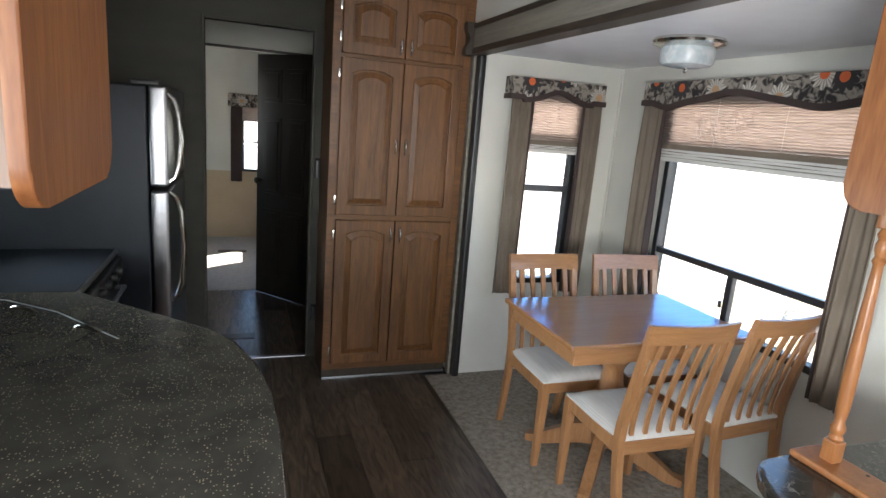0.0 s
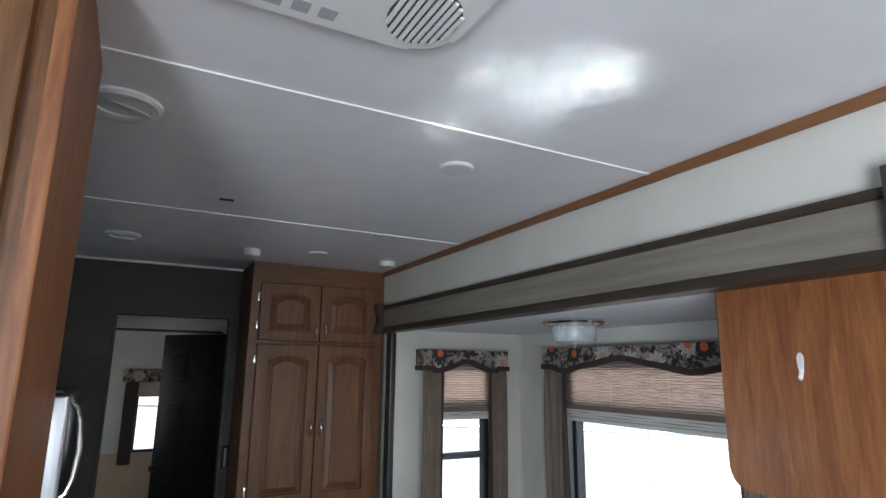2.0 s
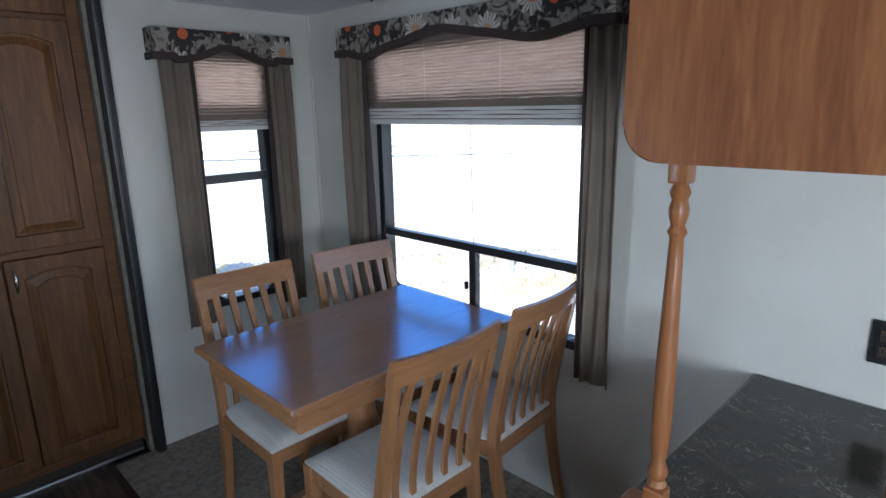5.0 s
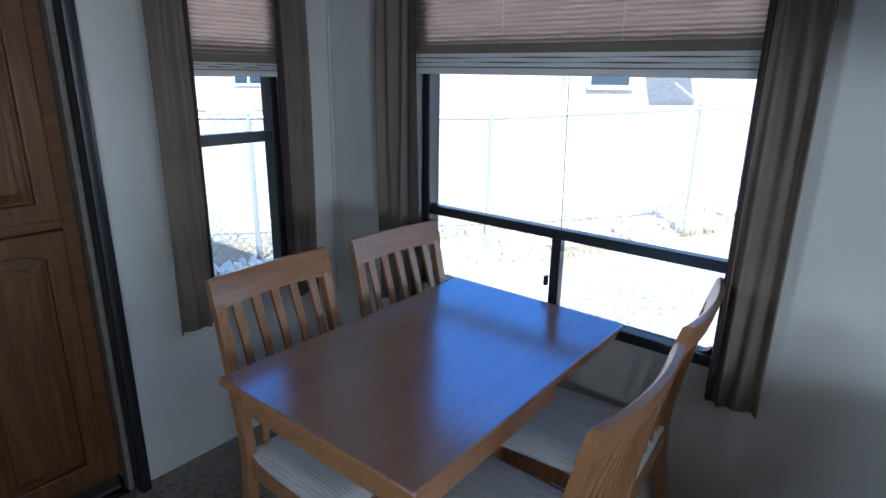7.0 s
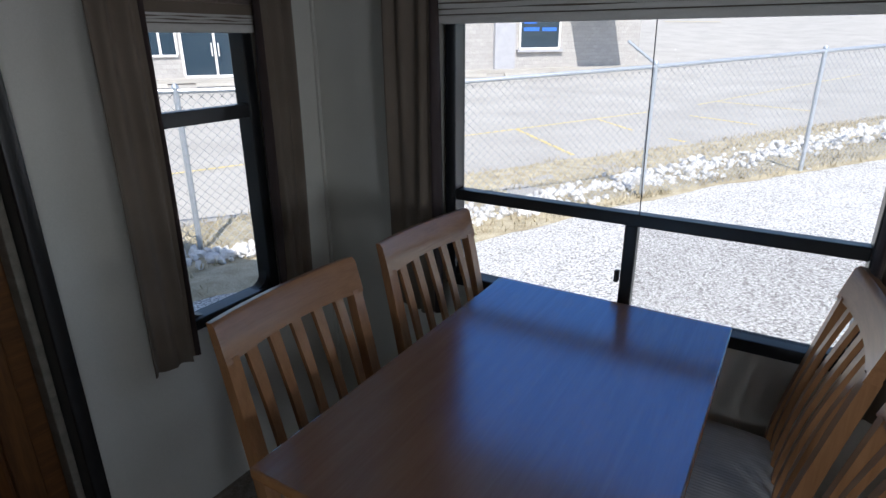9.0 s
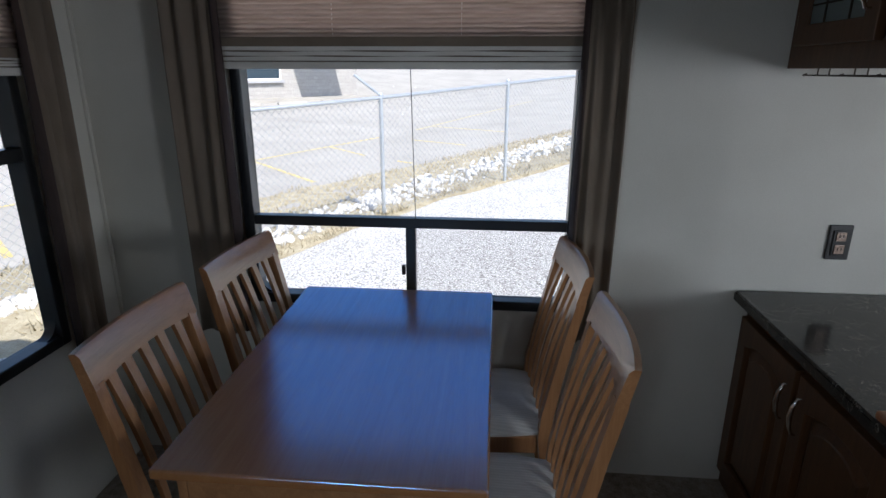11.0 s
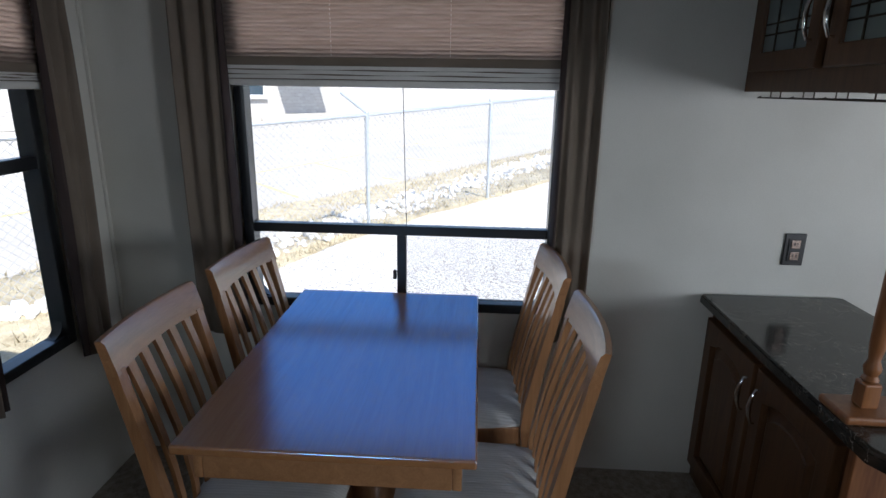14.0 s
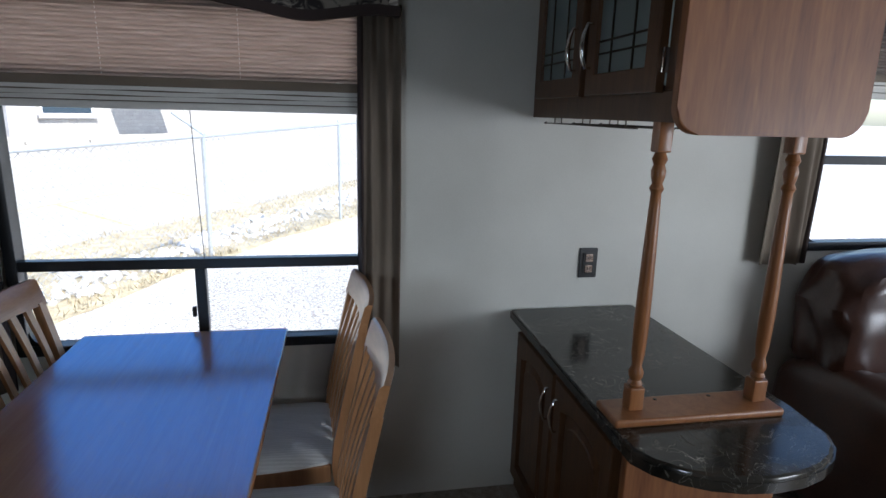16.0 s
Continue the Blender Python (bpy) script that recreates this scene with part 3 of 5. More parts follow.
def arched_door(name, parent, P, w, h, material, rise=0.026, fr=0.058, label=""):
    """A raised-panel cabinet door with an arched top rail."""
    bm = door_ring(P, w, h, fr, rise, 0.024)
    leaf_ = part(name, bm, material, parent, label, 30)
    bm = bmesh.new()
    pbox(bm, P, fr - 0.006, w - fr + 0.006, fr - 0.006, h - fr * 0.8, 0.001, 0.004)
    i1, i2 = fr + 0.009, fr + 0.034
    levels = []
    for inset, c in ((i1, 0.0035), (i1, 0.0085), (i2, 0.0185), (i2 + 0.003, 0.0225)):
        pts = [(inset, inset), (w - inset, inset)] + arch_top(inset, w - inset, h - inset - rise, rise)
        levels.append([bm.verts.new(P(x, y, c)) for x, y in pts])
    n = len(levels[0])
    for a, b in zip(levels, levels[1:]):
        for k in range(n):
            bm.faces.new((a[k], a[(k + 1) % n], b[(k + 1) % n], b[k]))
    bm.faces.new(levels[-1])
    part("raised_panel", bm, material, leaf_, "", 20)
    return leaf_


def pull(name, parent, P, a, b, length, material, label=""):
    """A small bow handle that stands up along b."""
    bm = bmesh.new()
    tube(bm, [P(a, b, 0.018), P(a, b, 0.034), P(a, b + length * 0.25, 0.044), P(a, b + length * 0.5, 0.047), P(a, b + length * 0.75, 0.044), P(a, b + length, 0.034), P(a, b + length, 0.018)], [0.004, 0.0045, 0.006, 0.0075, 0.006, 0.0045, 0.004], 8)
    return part(name, bm, material, parent, label, 50)


def hinge(parent, P, a, b):
    return part("hinge", pbox(bmesh.new(), P, a - 0.006, a + 0.006, b, b + 0.05, 0.0, 0.014, 0.002), M["chrome"], parent)


# ---- pantry ----
pantry = thing("pantry_cabinet", (1.25, 3.86, 0), "tall medium-brown wooden pantry with six arched doors", "cabinet")
bm = bmesh.new()
box(bm, 0.826, XB - 0.014, YP + 0.002, YD - 0.003, 0.06, ZC - 0.003)
part("body", bm, M["cherry"], pantry)
part("plinth", slab(0.83, XB - 0.04, YP + 0.004, YD - 0.003, 0.0, 0.06), M["dark_trim"], pantry)
part("floor_strip", slab(0.826, XB - 0.04, YP - 0.012, YP + 0.002, 0.0, 0.014, bevel=0.004), M["steel"], pantry, "pale metal strip along the base")
bm = bmesh.new()
for z0, z1 in ((0.062, 0.10), (0.992, 1.016), (1.884, 1.898), (2.234, ZC - 0.004)):
    box(bm, 0.863, 1.577, YP - 0.004, YP + 0.002, z0, z1)
box(bm, 0.827, 0.863, YP - 0.005, YP + 0.002, 0.06, ZC - 0.004)
box(bm, 1.577, XB - 0.032, YP - 0.005, YP + 0.002, 0.06, ZC - 0.004)
part("face_frame", bm, M["cherry_x"], pantry)
for z0, z1, hz in ((0.105, 0.988, 0.76), (1.02, 1.881, 0.36), (1.902, 2.230, 0.02)):
    for x0, x1, ha in ((0.874, 1.219, 0.32), (1.225, 1.571, 0.027)):
        P = frame_map((x0, YP - 0.004, z0), (1, 0, 0), (0, 0, 1), (0, -1, 0))
        d = arched_door("door", pantry, P, x1 - x0, z1 - z0, M["cherry"])
        pull("handle", d, P, ha, hz, 0.085, M["chrome"], "nickel bow handle")
        if ha > 0.1:
            for zb in (0.06, z1 - z0 - 0.11):
                hinge(d, P, -0.008, zb)

# ---- bedroom door and fittings ----
door = thing("bedroom_door", (0.93, 5.53, 0), "dark espresso six-panel door standing open", "door")
hv = Vector((0.50, 5.50, 0)) - Vector((0.90, 5.02, 0))
hu = hv.normalized()
Pd = frame_map((0.90, 5.02, 0.012), hu, (0, 0, 1), Vector((-hu.y, hu.x, 0)) )
bm = bmesh.new()
dw = hv.length
pbox(bm, Pd, 0, dw, 0, 1.99, -0.016, 0.016)
for a0, a1 in ((0.08, dw / 2 - 0.03), (dw / 2 + 0.03, dw - 0.08)):
    for b0, b1 in ((0.16, 0.75), (0.88, 1.50), (1.62, 1.88)):
        for s_ in (1, -1):
            Q = frame_map((0.90, 5.02, 0.012), hu, (0, 0, 1), Vector((-hu.y, hu.x, 0)) * s_)
            pbox(bm, Q, a0, a1, b0, b1, 0.016, 0.022, 0.005)
            pbox(bm, Q, a0 + 0.03, a1 - 0.03, b0 + 0.03, b1 - 0.03, 0.021, 0.028, 0.006)
leaf = part("leaf", bm, M["black_door"], door)
for s_ in (1, -1):
    Q = frame_map((0.90, 5.02, 0.012), hu, (0, 0, 1), Vector((-hu.y, hu.x, 0)) * s_)
    bm = bmesh.new()
    c = Q(dw - 0.06, 0.98, 0.016)
    tube(bm, [Q(dw - 0.06, 0.98, 0.014), Q(dw - 0.06, 0.98, 0.045), Q(dw - 0.06, 0.98, 0.05), Q(dw - 0.06, 0.98, 0.075), Q(dw - 0.06, 0.98, 0.08)], [0.012, 0.012, 0.026, 0.026, 0.014], 12)
    part("knob", bm, M["bronze"], leaf, "dark bronze knob")

plate = thing("thermostat", (0.815, YD - 0.02, 1.2), "small black wall control beside the pantry", "thermostat")
part("housing", slab(0.792, 0.824, YD - 0.05, YD - 0.002, 1.18, 1.30, bevel=0.008), M["black"], plate)
phone = thing("wall_box", (0.82, YD - 0.02, 0.3), "small black box low on the wall", "wall box")
part("housing", slab(0.792, 0.824, YD - 0.04, YD - 0.002, 0.26, 0.36, bevel=0.006), M["black"], phone)
vent = thing("floor_register", (0.33, 4.42, 0), "dark metal floor register in the hall", "vent")
bm = bmesh.new()
box(bm, 0.24, 0.46, 4.37, 4.47, 0.0, 0.004)
for k in range(8):
    box(bm, 0.25 + k * 0.026, 0.262 + k * 0.026, 4.38, 4.46, 0.004, 0.007)
part("grille", bm, M["bronze"], vent)
vent2 = thing("bedroom_register", (0.24, 7.0, 0.01), "dark floor register in the bedroom carpet", "vent")
part("grille", slab(0.12, 0.42, 6.95, 7.05, 0.010, 0.016, bevel=0.002), M["bronze"], vent2)


# ---- windows ----
def window_frame_x(name, w, label, mid=None, post=None):
    """A black-framed window in the wall that runs along y."""
    y0, y1, z0, z1 = w
    t = thing(name, (XW + 0.03, (y0 + y1) / 2, z0), label, "window", kind="structure")
    bm = bmesh.new()
    f = 0.035
    for a in ((y0, y0 + f, z0, z1), (y1 - f, y1, z0, z1), (y0 + f, y1 - f, z0, z0 + f), (y0 + f, y1 - f, z1 - f, z1)):
        box(bm, XW - 0.012, XW + 0.05, *a, 0.004)
    for cy, sy in ((y0 + f, 1), (y1 - f, -1)):
        for cz, sz in ((z0 + f, 1), (z1 - f, -1)):
            pts = [(0, 0)] + [(0.05 - 0.05 * math.sin(math.pi / 2 - k * math.pi / 8), 0.05 - 0.05 * math.cos(math.pi / 2 - k * math.pi / 8)) for k in range(5)]
            prism(bm, pts, None, lambda a, b, c, cy=cy, sy=sy, cz=cz, sz=sz: (XW + 0.005 + c, cy + sy * a, cz + sz * b), 0.0, 0.035)
    part("window_frame", bm, M["black_alu"], t)
    if mid:
        part("rail", slab(XW - 0.008, XW + 0.03, y0 + f, y1 - f, mid - 0.017, mid + 0.017, bevel=0.003), M["black_alu"], t)
    if post:
        part("mullion", slab(XW - 0.006, XW + 0.028, post - 0.017, post + 0.017, z0 + f, mid - 0.017, bevel=0.003), M["black_alu"], t)
    g = part("pane", slab(XW + 0.032, XW + 0.036, y0 + f, y1 - f, z0 + f, z1 - f), M["glass"], t, smooth=None)
    g.visible_shadow = False
    return t


win2 = window_frame_x("window_1", W2, "large black-framed window with a sliding lower pane", 0.966, 2.49)
part("latch", slab(XW - 0.022, XW - 0.006, 2.507, 2.520, 0.785, 0.82, bevel=0.003), M["black"], win2)
M["screen"], _t, _p = nodes_of("insect_screen")
_p.inputs["Base Color"].default_value, _p.inputs["Roughness"].default_value, _p.inputs["Alpha"].default_value = (0.05, 0.05, 0.055, 1), 0.6, 0.12
scr = part("insect_screen", slab(XW + 0.026, XW + 0.027, 1.965, 2.473, 0.695, 0.949), M["screen"], win2, "fine dark insect screen", None)
scr.visible_shadow = False
win3 = window_frame_x("window_3", W3, "black-framed window behind the leather sofa", 1.335)

t = thing("window_2", (2.19, YE + 0.03, W1[2]), "narrow black-framed sash window with rounded corners", "window", kind="structure")
x0, x1, z0, z1 = W1
bm = bmesh.new()
f = 0.035
for a in ((x0, x0 + f, z0, z1), (x1 - f, x1, z0, z1), (x0 + f, x1 - f, z0, z0 + f), (x0 + f, x1 - f, z1 - f, z1)):
    box(bm, a[0], a[1], YE - 0.012, YE + 0.05, a[2], a[3], 0.004)
for cx, sx in ((x0 + f, 1), (x1 - f, -1)):
    pts = [(0, 0)] + [(0.05 - 0.05 * math.sin(math.pi / 2 - k * math.pi / 8), 0.05 - 0.05 * math.cos(math.pi / 2 - k * math.pi / 8)) for k in range(5)]
    prism(bm, pts, None, lambda a, b, c, cx=cx, sx=sx: (cx + sx * a, YE + 0.005 + c, z0 + f + b), 0.0, 0.035)
part("window_frame", bm, M["black_alu"], t)
part("rail", slab(x0 + f, x1 - f, YE - 0.008, YE + 0.03, 1.205, 1.245, bevel=0.003), M["black_alu"], t)
g = part("pane", slab(x0 + f, x1 - f, YE + 0.032, YE + 0.036, z0 + f, z1 - f), M["glass"], t, smooth=None)
g.visible_shadow = False

t = thing("window_4", (0.68, 7.82, 0.82), "black-framed bedroom window", "window", kind="structure")
bm = bmesh.new()
for a in ((0.36, 0.39, 0.82, 1.62), (0.97, 1.0, 0.82, 1.62), (0.39, 0.97, 0.82, 0.85), (0.39, 0.97, 1.59, 1.62)):
    box(bm, a[0], a[1], 7.79, 7.85, a[2], a[3])
part("window_frame", bm, M["black_alu"], t)
g = part("pane", slab(0.39, 0.97, 7.825, 7.829, 0.85, 1.59), M["glass"], t, smooth=None)
g.visible_shadow = False

# Unseen window added round the range lamp; its frosted pane blocks direct sun.
t = thing("window_5", (XL - 0.03, 2.86, 1.02), "unseen frosted window added behind the range to block direct sun", "window", kind="structure")
bm = bmesh.new()
for a in ((2.57, 2.59, 1.02, 1.38), (3.13, 3.15, 1.02, 1.38), (2.59, 3.13, 1.02, 1.04), (2.59, 3.13, 1.36, 1.38)):
    box(bm, XL - 0.058, XL - 0.012, *a, 0.003)
part("window_frame", bm, M["black_alu"], t)
part("pane", slab(XL - 0.046, XL - 0.040, 2.59, 3.13, 1.04, 1.36), M["frosted"], t, "frosted glass", None)


# ---- blinds, curtains and valances ----
def blind(base, P, w, top, mid, low, label):
    """A two-part pleated shade. P maps (along, up, out into the room)."""
    t = thing("pleated_blind", base, label, "blind")
    bm = bmesh.new()
    n = max(6, int((top - mid) / 0.014))
    rows = []
    for k in range(2 * n + 1):
        z = top - (top - mid) * k / (2 * n)
        c = 0.022 + (0.008 if k % 2 else 0.0)
        rows.append([bm.verts.new(P(w * i / 24, z + 0.0008 * math.sin(i * 1.7 + k), c + 0.0005 * math.sin(i * 2.3 + k * 1.1))) for i in range(25)])
    for r, s_ in zip(rows, rows[1:]):
        for i in range(24):
            bm.faces.new((r[i], r[i + 1], s_[i + 1], s_[i]))
    ob = part("pleated_cloth", bm, M["pleat"], t, "brown pleated cloth", None)
    md = ob.modifiers.new("thickness", "SOLIDIFY")
    md.thickness = 0.0012
    part("middle_rail", pbox(bmesh.new(), P, -0.003, w + 0.003, mid - 0.028, mid, 0.012, 0.036, 0.003), M["curtain"], t, "tan middle rail")
    for k in range(3):
        z = mid - 0.028 - (mid - 0.028 - low - 0.022) * k / 3
        bm = bmesh.new()
        rr = []
        for j in range(2):
            zz = z - j * ((mid - 0.028 - low - 0.022) / 3 - 0.003)
            rr.append([[bm.verts.new(P(w * i / 20, zz + 0.0012 * math.sin(i * 0.9 + k * 2.1) * (1 if 0 < k + j < 3 else 0), c)) for i in range(21)] for c in (0.0175, 0.033 - 0.004 * (k % 2))])
        for i in range(20):
            for c in (0, 1):
                bm.faces.new((rr[0][c][i], rr[0][c][i + 1], rr[1][c][i + 1], rr[1][c][i]))
            for j in (0, 1):
                bm.faces.new((rr[j][0][i], rr[j][0][i + 1], rr[j][1][i + 1], rr[j][1][i]))
        part("folded_cloth", bm, M["pleat_white"], t, "gathered cream lower shade", None)
    # Added backing: stops light between the folds and darkens their gaps.
    part("lining", pbox(bmesh.new(), P, 0.002, w - 0.002, low + 0.01, mid - 0.01, 0.0145, 0.017), M["curtain"], t, "tan backing added to block and darken the gaps between folds")
    part("bottom_rail", pbox(bmesh.new(), P, -0.003, w + 0.003, low, low + 0.022, 0.010, 0.036, 0.003), M["pleat_white"], t)
    for a in (0.015, 0.335, 0.665, 0.985) if w > 0.6 else (0.03, 0.97):
        bm = bmesh.new()
        for k in range(n):
            z = top - (top - mid) * (k + 0.5) / n
            tube(bm, [P(w * a, z + 0.0035, 0.0315), P(w * a, z - 0.0015, 0.0315)], 0.0012, 5)
        part("cord", bm, M["white"], t, "white cord showing between the pleats")
    return t


Pw2 = frame_map((XW - 0.002, 3.12, 0), (0, -1, 0), (0, 0, 1), (-1, 0, 0))
Pw1 = frame_map((1.955, YE - 0.002, 0), (1, 0, 0), (0, 0, 1), (0, -1, 0))
Pw3 = frame_map((XW - 0.002, 0.25, 0), (0, -1, 0), (0, 0, 1), (-1, 0, 0))
b2 = blind((XW, 2.5, 1.46), Pw2, 1.20, 1.84, 1.56, 1.465, "brown pleated window shade drawn partly down")
part("pull_cord", tube(bmesh.new(), [Pw2(0.64, 1.465, 0.02), Pw2(0.645, 1.2, 0.016), Pw2(0.65, 0.985, 0.014)], 0.0014, 5), M["tar"], b2, "thin dark cord")
blind((2.19, YE, 1.44), Pw1, 0.42, 1.82, 1.52, 1.445, "narrow brown pleated window shade drawn partly down")
blind((XW, -0.4, 1.56), Pw3, 1.4, 1.86, 1.66, 1.57, "brown pleated shade above the sofa")


def curtain(base, P, w, top, low, folds, label, dark_side=1, gather=0.0):
    """A hanging side curtain with soft folds and a dark border."""
    t = thing("curtain", base, label, "curtain")
    nu, nv = folds * 10, 14
    for name, a0, a1, mat, lab in (("drape", 0.0, 1.0, M["curtain"], ""), ("border", 1.0, 1.16, M["curtain_dark"], "dark brown border")):
        bm = bmesh.new()
        rows = []
        for j in range(nv + 1):
            v = j / nv
            z = top + (low - top) * v
            row = []
            for i in range(nu + 1 if name == "drape" else 6):
                s_ = i / nu if name == "drape" else 1.0 + 0.16 * i / 5
                squeeze = 1 - gather * math.sin(math.pi * v)
                a = s_ * w * squeeze
                if dark_side < 0:
                    a = w - a
                c = 0.050 + 0.016 * math.sin(s_ * folds * 2 * math.pi + 0.6 * math.sin(3 * v) + 1.1 * math.sin(s_ * 5 + 1)) * (0.75 + 0.25 * math.sin(5 * v + s_ * 4)) + 0.008 * math.sin(s_ * 7 + v * 3)
                row.append(bm.verts.new(P(a, z + (0.004 * math.sin(s_ * folds * 2 * math.pi) if j == nv else 0), c + 0.004)))
            rows.append(row)
        for r, q in zip(rows, rows[1:]):
            for i in range(len(r) - 1):
                bm.faces.new((r[i], r[i + 1], q[i + 1], q[i]))
        ob = part(name, bm, mat, t, lab, 80)
        md = ob.modifiers.new("thickness", "SOLIDIFY")
        md.thickness = 0.003
    return t


def wall_frame(x=None, y=None):
    return frame_map((XW - 0.002, y, 0), (0, -1, 0), (0, 0, 1), (-1, 0, 0)) if x is None else frame_map((x, YE - 0.002, 0), (1, 0, 0), (0, 0, 1), (0, -1, 0))


curtain((XW - 0.03, 3.17, 0.58), wall_frame(y=3.245), 0.155, 1.80, 0.56, 3, "taupe side curtain with a dark border", 1)
curtain((XW - 0.03, 1.90, 0.58), wall_frame(y=1.945), 0.12, 1.80, 0.58, 3, "taupe side curtain with a dark border", -1)
curtain((1.93, YE - 0.03, 0.56), wall_frame(x=1.848), 0.132, 1.80, 0.56, 3, "taupe side curtain hanging at the narrow window", 1)
curtain((2.42, YE - 0.03, 0.56), wall_frame(x=2.35), 0.11, 1.80, 0.56, 3, "taupe side curtain hanging at the narrow window", -1)
curtain((XW - 0.03, 0.3, 0.93), wall_frame(y=0.42), 0.19, 1.86, 0.93, 3, "taupe side curtain at the living room window", 1)
curtain((XW - 0.03, -1.2, 0.93), wall_frame(y=-1.1), 0.19, 1.86, 0.93, 3, "taupe side curtain at the living room window", -1)


def valance(base, P, w, depth, top, dip, wave, label):
    """A boxed floral valance: wavy front board with a dark band below, and two side returns."""
    t = thing("valance", base, label, "valance")
    n = 48
    low = [(w * i / n, dip(i / n)) for i in range(n + 1)]
    bm = bmesh.new()
    prism(bm, low + [(w, top), (0, top)], None, P, depth - 0.012, depth, 0.003)
    pbox(bm, P, 0, 0.012, dip(0), top, 0.0, depth - 0.012)
    pbox(bm, P, w - 0.012, w, dip(1), top, 0.0, depth - 0.012)
    pbox(bm, P, 0.012, w - 0.012, top - 0.012, top, 0.0, depth - 0.012)
    part("board", bm, M["floral"], t, "floral cloth in cream, black and orange")
    bm = bmesh.new()
    path = [P(-0.004 if i == 0 else w + 0.004 if i == n else a, b - 0.008, depth - 0.004) for i, (a, b) in enumerate(low)]
    bar(bm, path, 0.024, 0.030, P(0, 0, 1) - P(0, 0, 0))
    pbox(bm, P, -0.006, 0.006, dip(0) - 0.022, dip(0) + 0.006, 0.0, depth + 0.006)
    pbox(bm, P, w - 0.006, w + 0.006, dip(1) - 0.022, dip(1) + 0.006, 0.0, depth + 0.006)
    part("band", bm, M["curtain_dark"], t, "dark padded band")
    return t


def dip_wide(u):
    """Lower edge of a wide valance: flat ends, two dips and a broad arch between them."""
    low = math.exp(-((u - 0.15) / 0.07) ** 2) + math.exp(-((u - 0.80) / 0.10) ** 2)
    return 1.788 - 0.030 * low + 0.040 * math.exp(-((u - 0.47) / 0.13) ** 2) - (0.004 if u < 0.04 or u > 0.96 else 0)


def dip_small(u):
    a = abs(u - 0.5) * 2
    return 1.752 + 0.058 * math.exp(-(a / 0.38) ** 2) + (0.016 if a > 0.72 else 0.0)


Pv2 = frame_map((XW - 0.001, 3.225, 0), (0, -1, 0), (0, 0, 1), (-1, 0, 0))
Pv1 = frame_map((1.83, YE - 0.001, 0), (1, 0, 0), (0, 0, 1), (0, -1, 0))
Pv3 = frame_map((XW - 0.001, 0.5, 0), (0, -1, 0), (0, 0, 1), (-1, 0, 0))
valance((XW, 2.54, 1.77), Pv2, 1.385, 0.10, 1.885, dip_wide, 0, "floral print valance with dark wavy band over the large window")
valance((2.15, YE, 1.75), Pv1, 0.632, 0.09, 1.872, dip_small, 0, "short floral print valance with dark wavy band")
valance((XW, -0.4, 1.8), Pv3, 1.85, 0.10, 1.93, lambda u: dip_wide(u) + 0.04, 0, "floral print valance over the living room window")

bw = thing("bedroom_valance", (0.68, 7.79, 1.6), "patterned bedroom valance with side curtain", "valance")
part("board", slab(0.21, 1.15, 7.70, 7.79, 1.58, 1.73, bevel=0.006), M["floral"], bw)
part("shade", slab(0.37, 0.99, 7.74, 7.77, 1.42, 1.58, bevel=0.004), M["pleat"], bw)
part("drape", slab(0.24, 0.37, 7.73, 7.78, 0.70, 1.58, bevel=0.015), M["curtain_dark"], bw)

# ---- dining table ----
TX0, TX1, TY0, TY1, TZ = 1.592, 2.54, 2.205, 2.833, 0.76
table = thing("dining_table", (2.07, 2.52, 0), "honey-brown wooden pedestal dining table with a glossy top", "table")
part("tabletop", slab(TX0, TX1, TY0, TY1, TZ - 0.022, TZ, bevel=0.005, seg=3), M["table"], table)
part("leaf", slab(TX1 - 0.34, TX1 - 0.012, TY0 + 0.012, TY1 - 0.012, TZ - 0.046, TZ - 0.024, bevel=0.004), M["oak_x"], table, "second leaf tucked under the top")
for a in ((TX0 + 0.035, TX1 - 0.36, TY0 + 0.03, TY0 + 0.05), (TX0 + 0.035, TX1 - 0.36, TY1 - 0.05, TY1 - 0.03), (TX0 + 0.035, TX0 + 0.055, TY0 + 0.05, TY1 - 0.05), (TX1 - 0.38, TX1 - 0.36, TY0 + 0.05, TY1 - 0.05)):
    part("apron_board", slab(*a, TZ - 0.10, TZ - 0.022, bevel=0.003), M["oak_x"], table)
cx, cy = (TX0 + TX1) / 2 - 0.02, (TY0 + TY1) / 2
bm = lathe(bmesh.new(), [(0.10, 0.60), (0.10, 0.66), (0.13, 0.662), (0.13, 0.736)], 24, (cx, cy, 0))
part("collar", bm, M["pale_wood"], table, "pale unstained collar under the top")
bm = lathe(bmesh.new(), [(0.05, 0.11), (0.06, 0.14), (0.075, 0.20), (0.085, 0.28), (0.078, 0.36), (0.055, 0.44), (0.048, 0.50), (0.06, 0.53), (0.075, 0.55), (0.075, 0.57), (0.06, 0.60)], 24, (cx, cy, 0))
part("pedestal", bm, M["oak"], table)
for k in range(4):
    a = math.pi / 4 + k * math.pi / 2
    d = Vector((math.cos(a), math.sin(a), 0))
    o = Vector((cx, cy, 0))
    bm = bmesh.new()
    bar(bm, [o + d * 0.03 + Vector((0, 0, 0.15)), o + d * 0.12 + Vector((0, 0, 0.13)), o + d * 0.24 + Vector((0, 0, 0.07)), o + d * 0.33 + Vector((0, 0, 0.026)), o + d * 0.38 + Vector((0, 0, 0.022))], 0.05, [0.11, 0.10, 0.07, 0.05, 0.042], d.cross(Vector((0, 0, 1))))
    part("foot", bm, M["oak"], table)


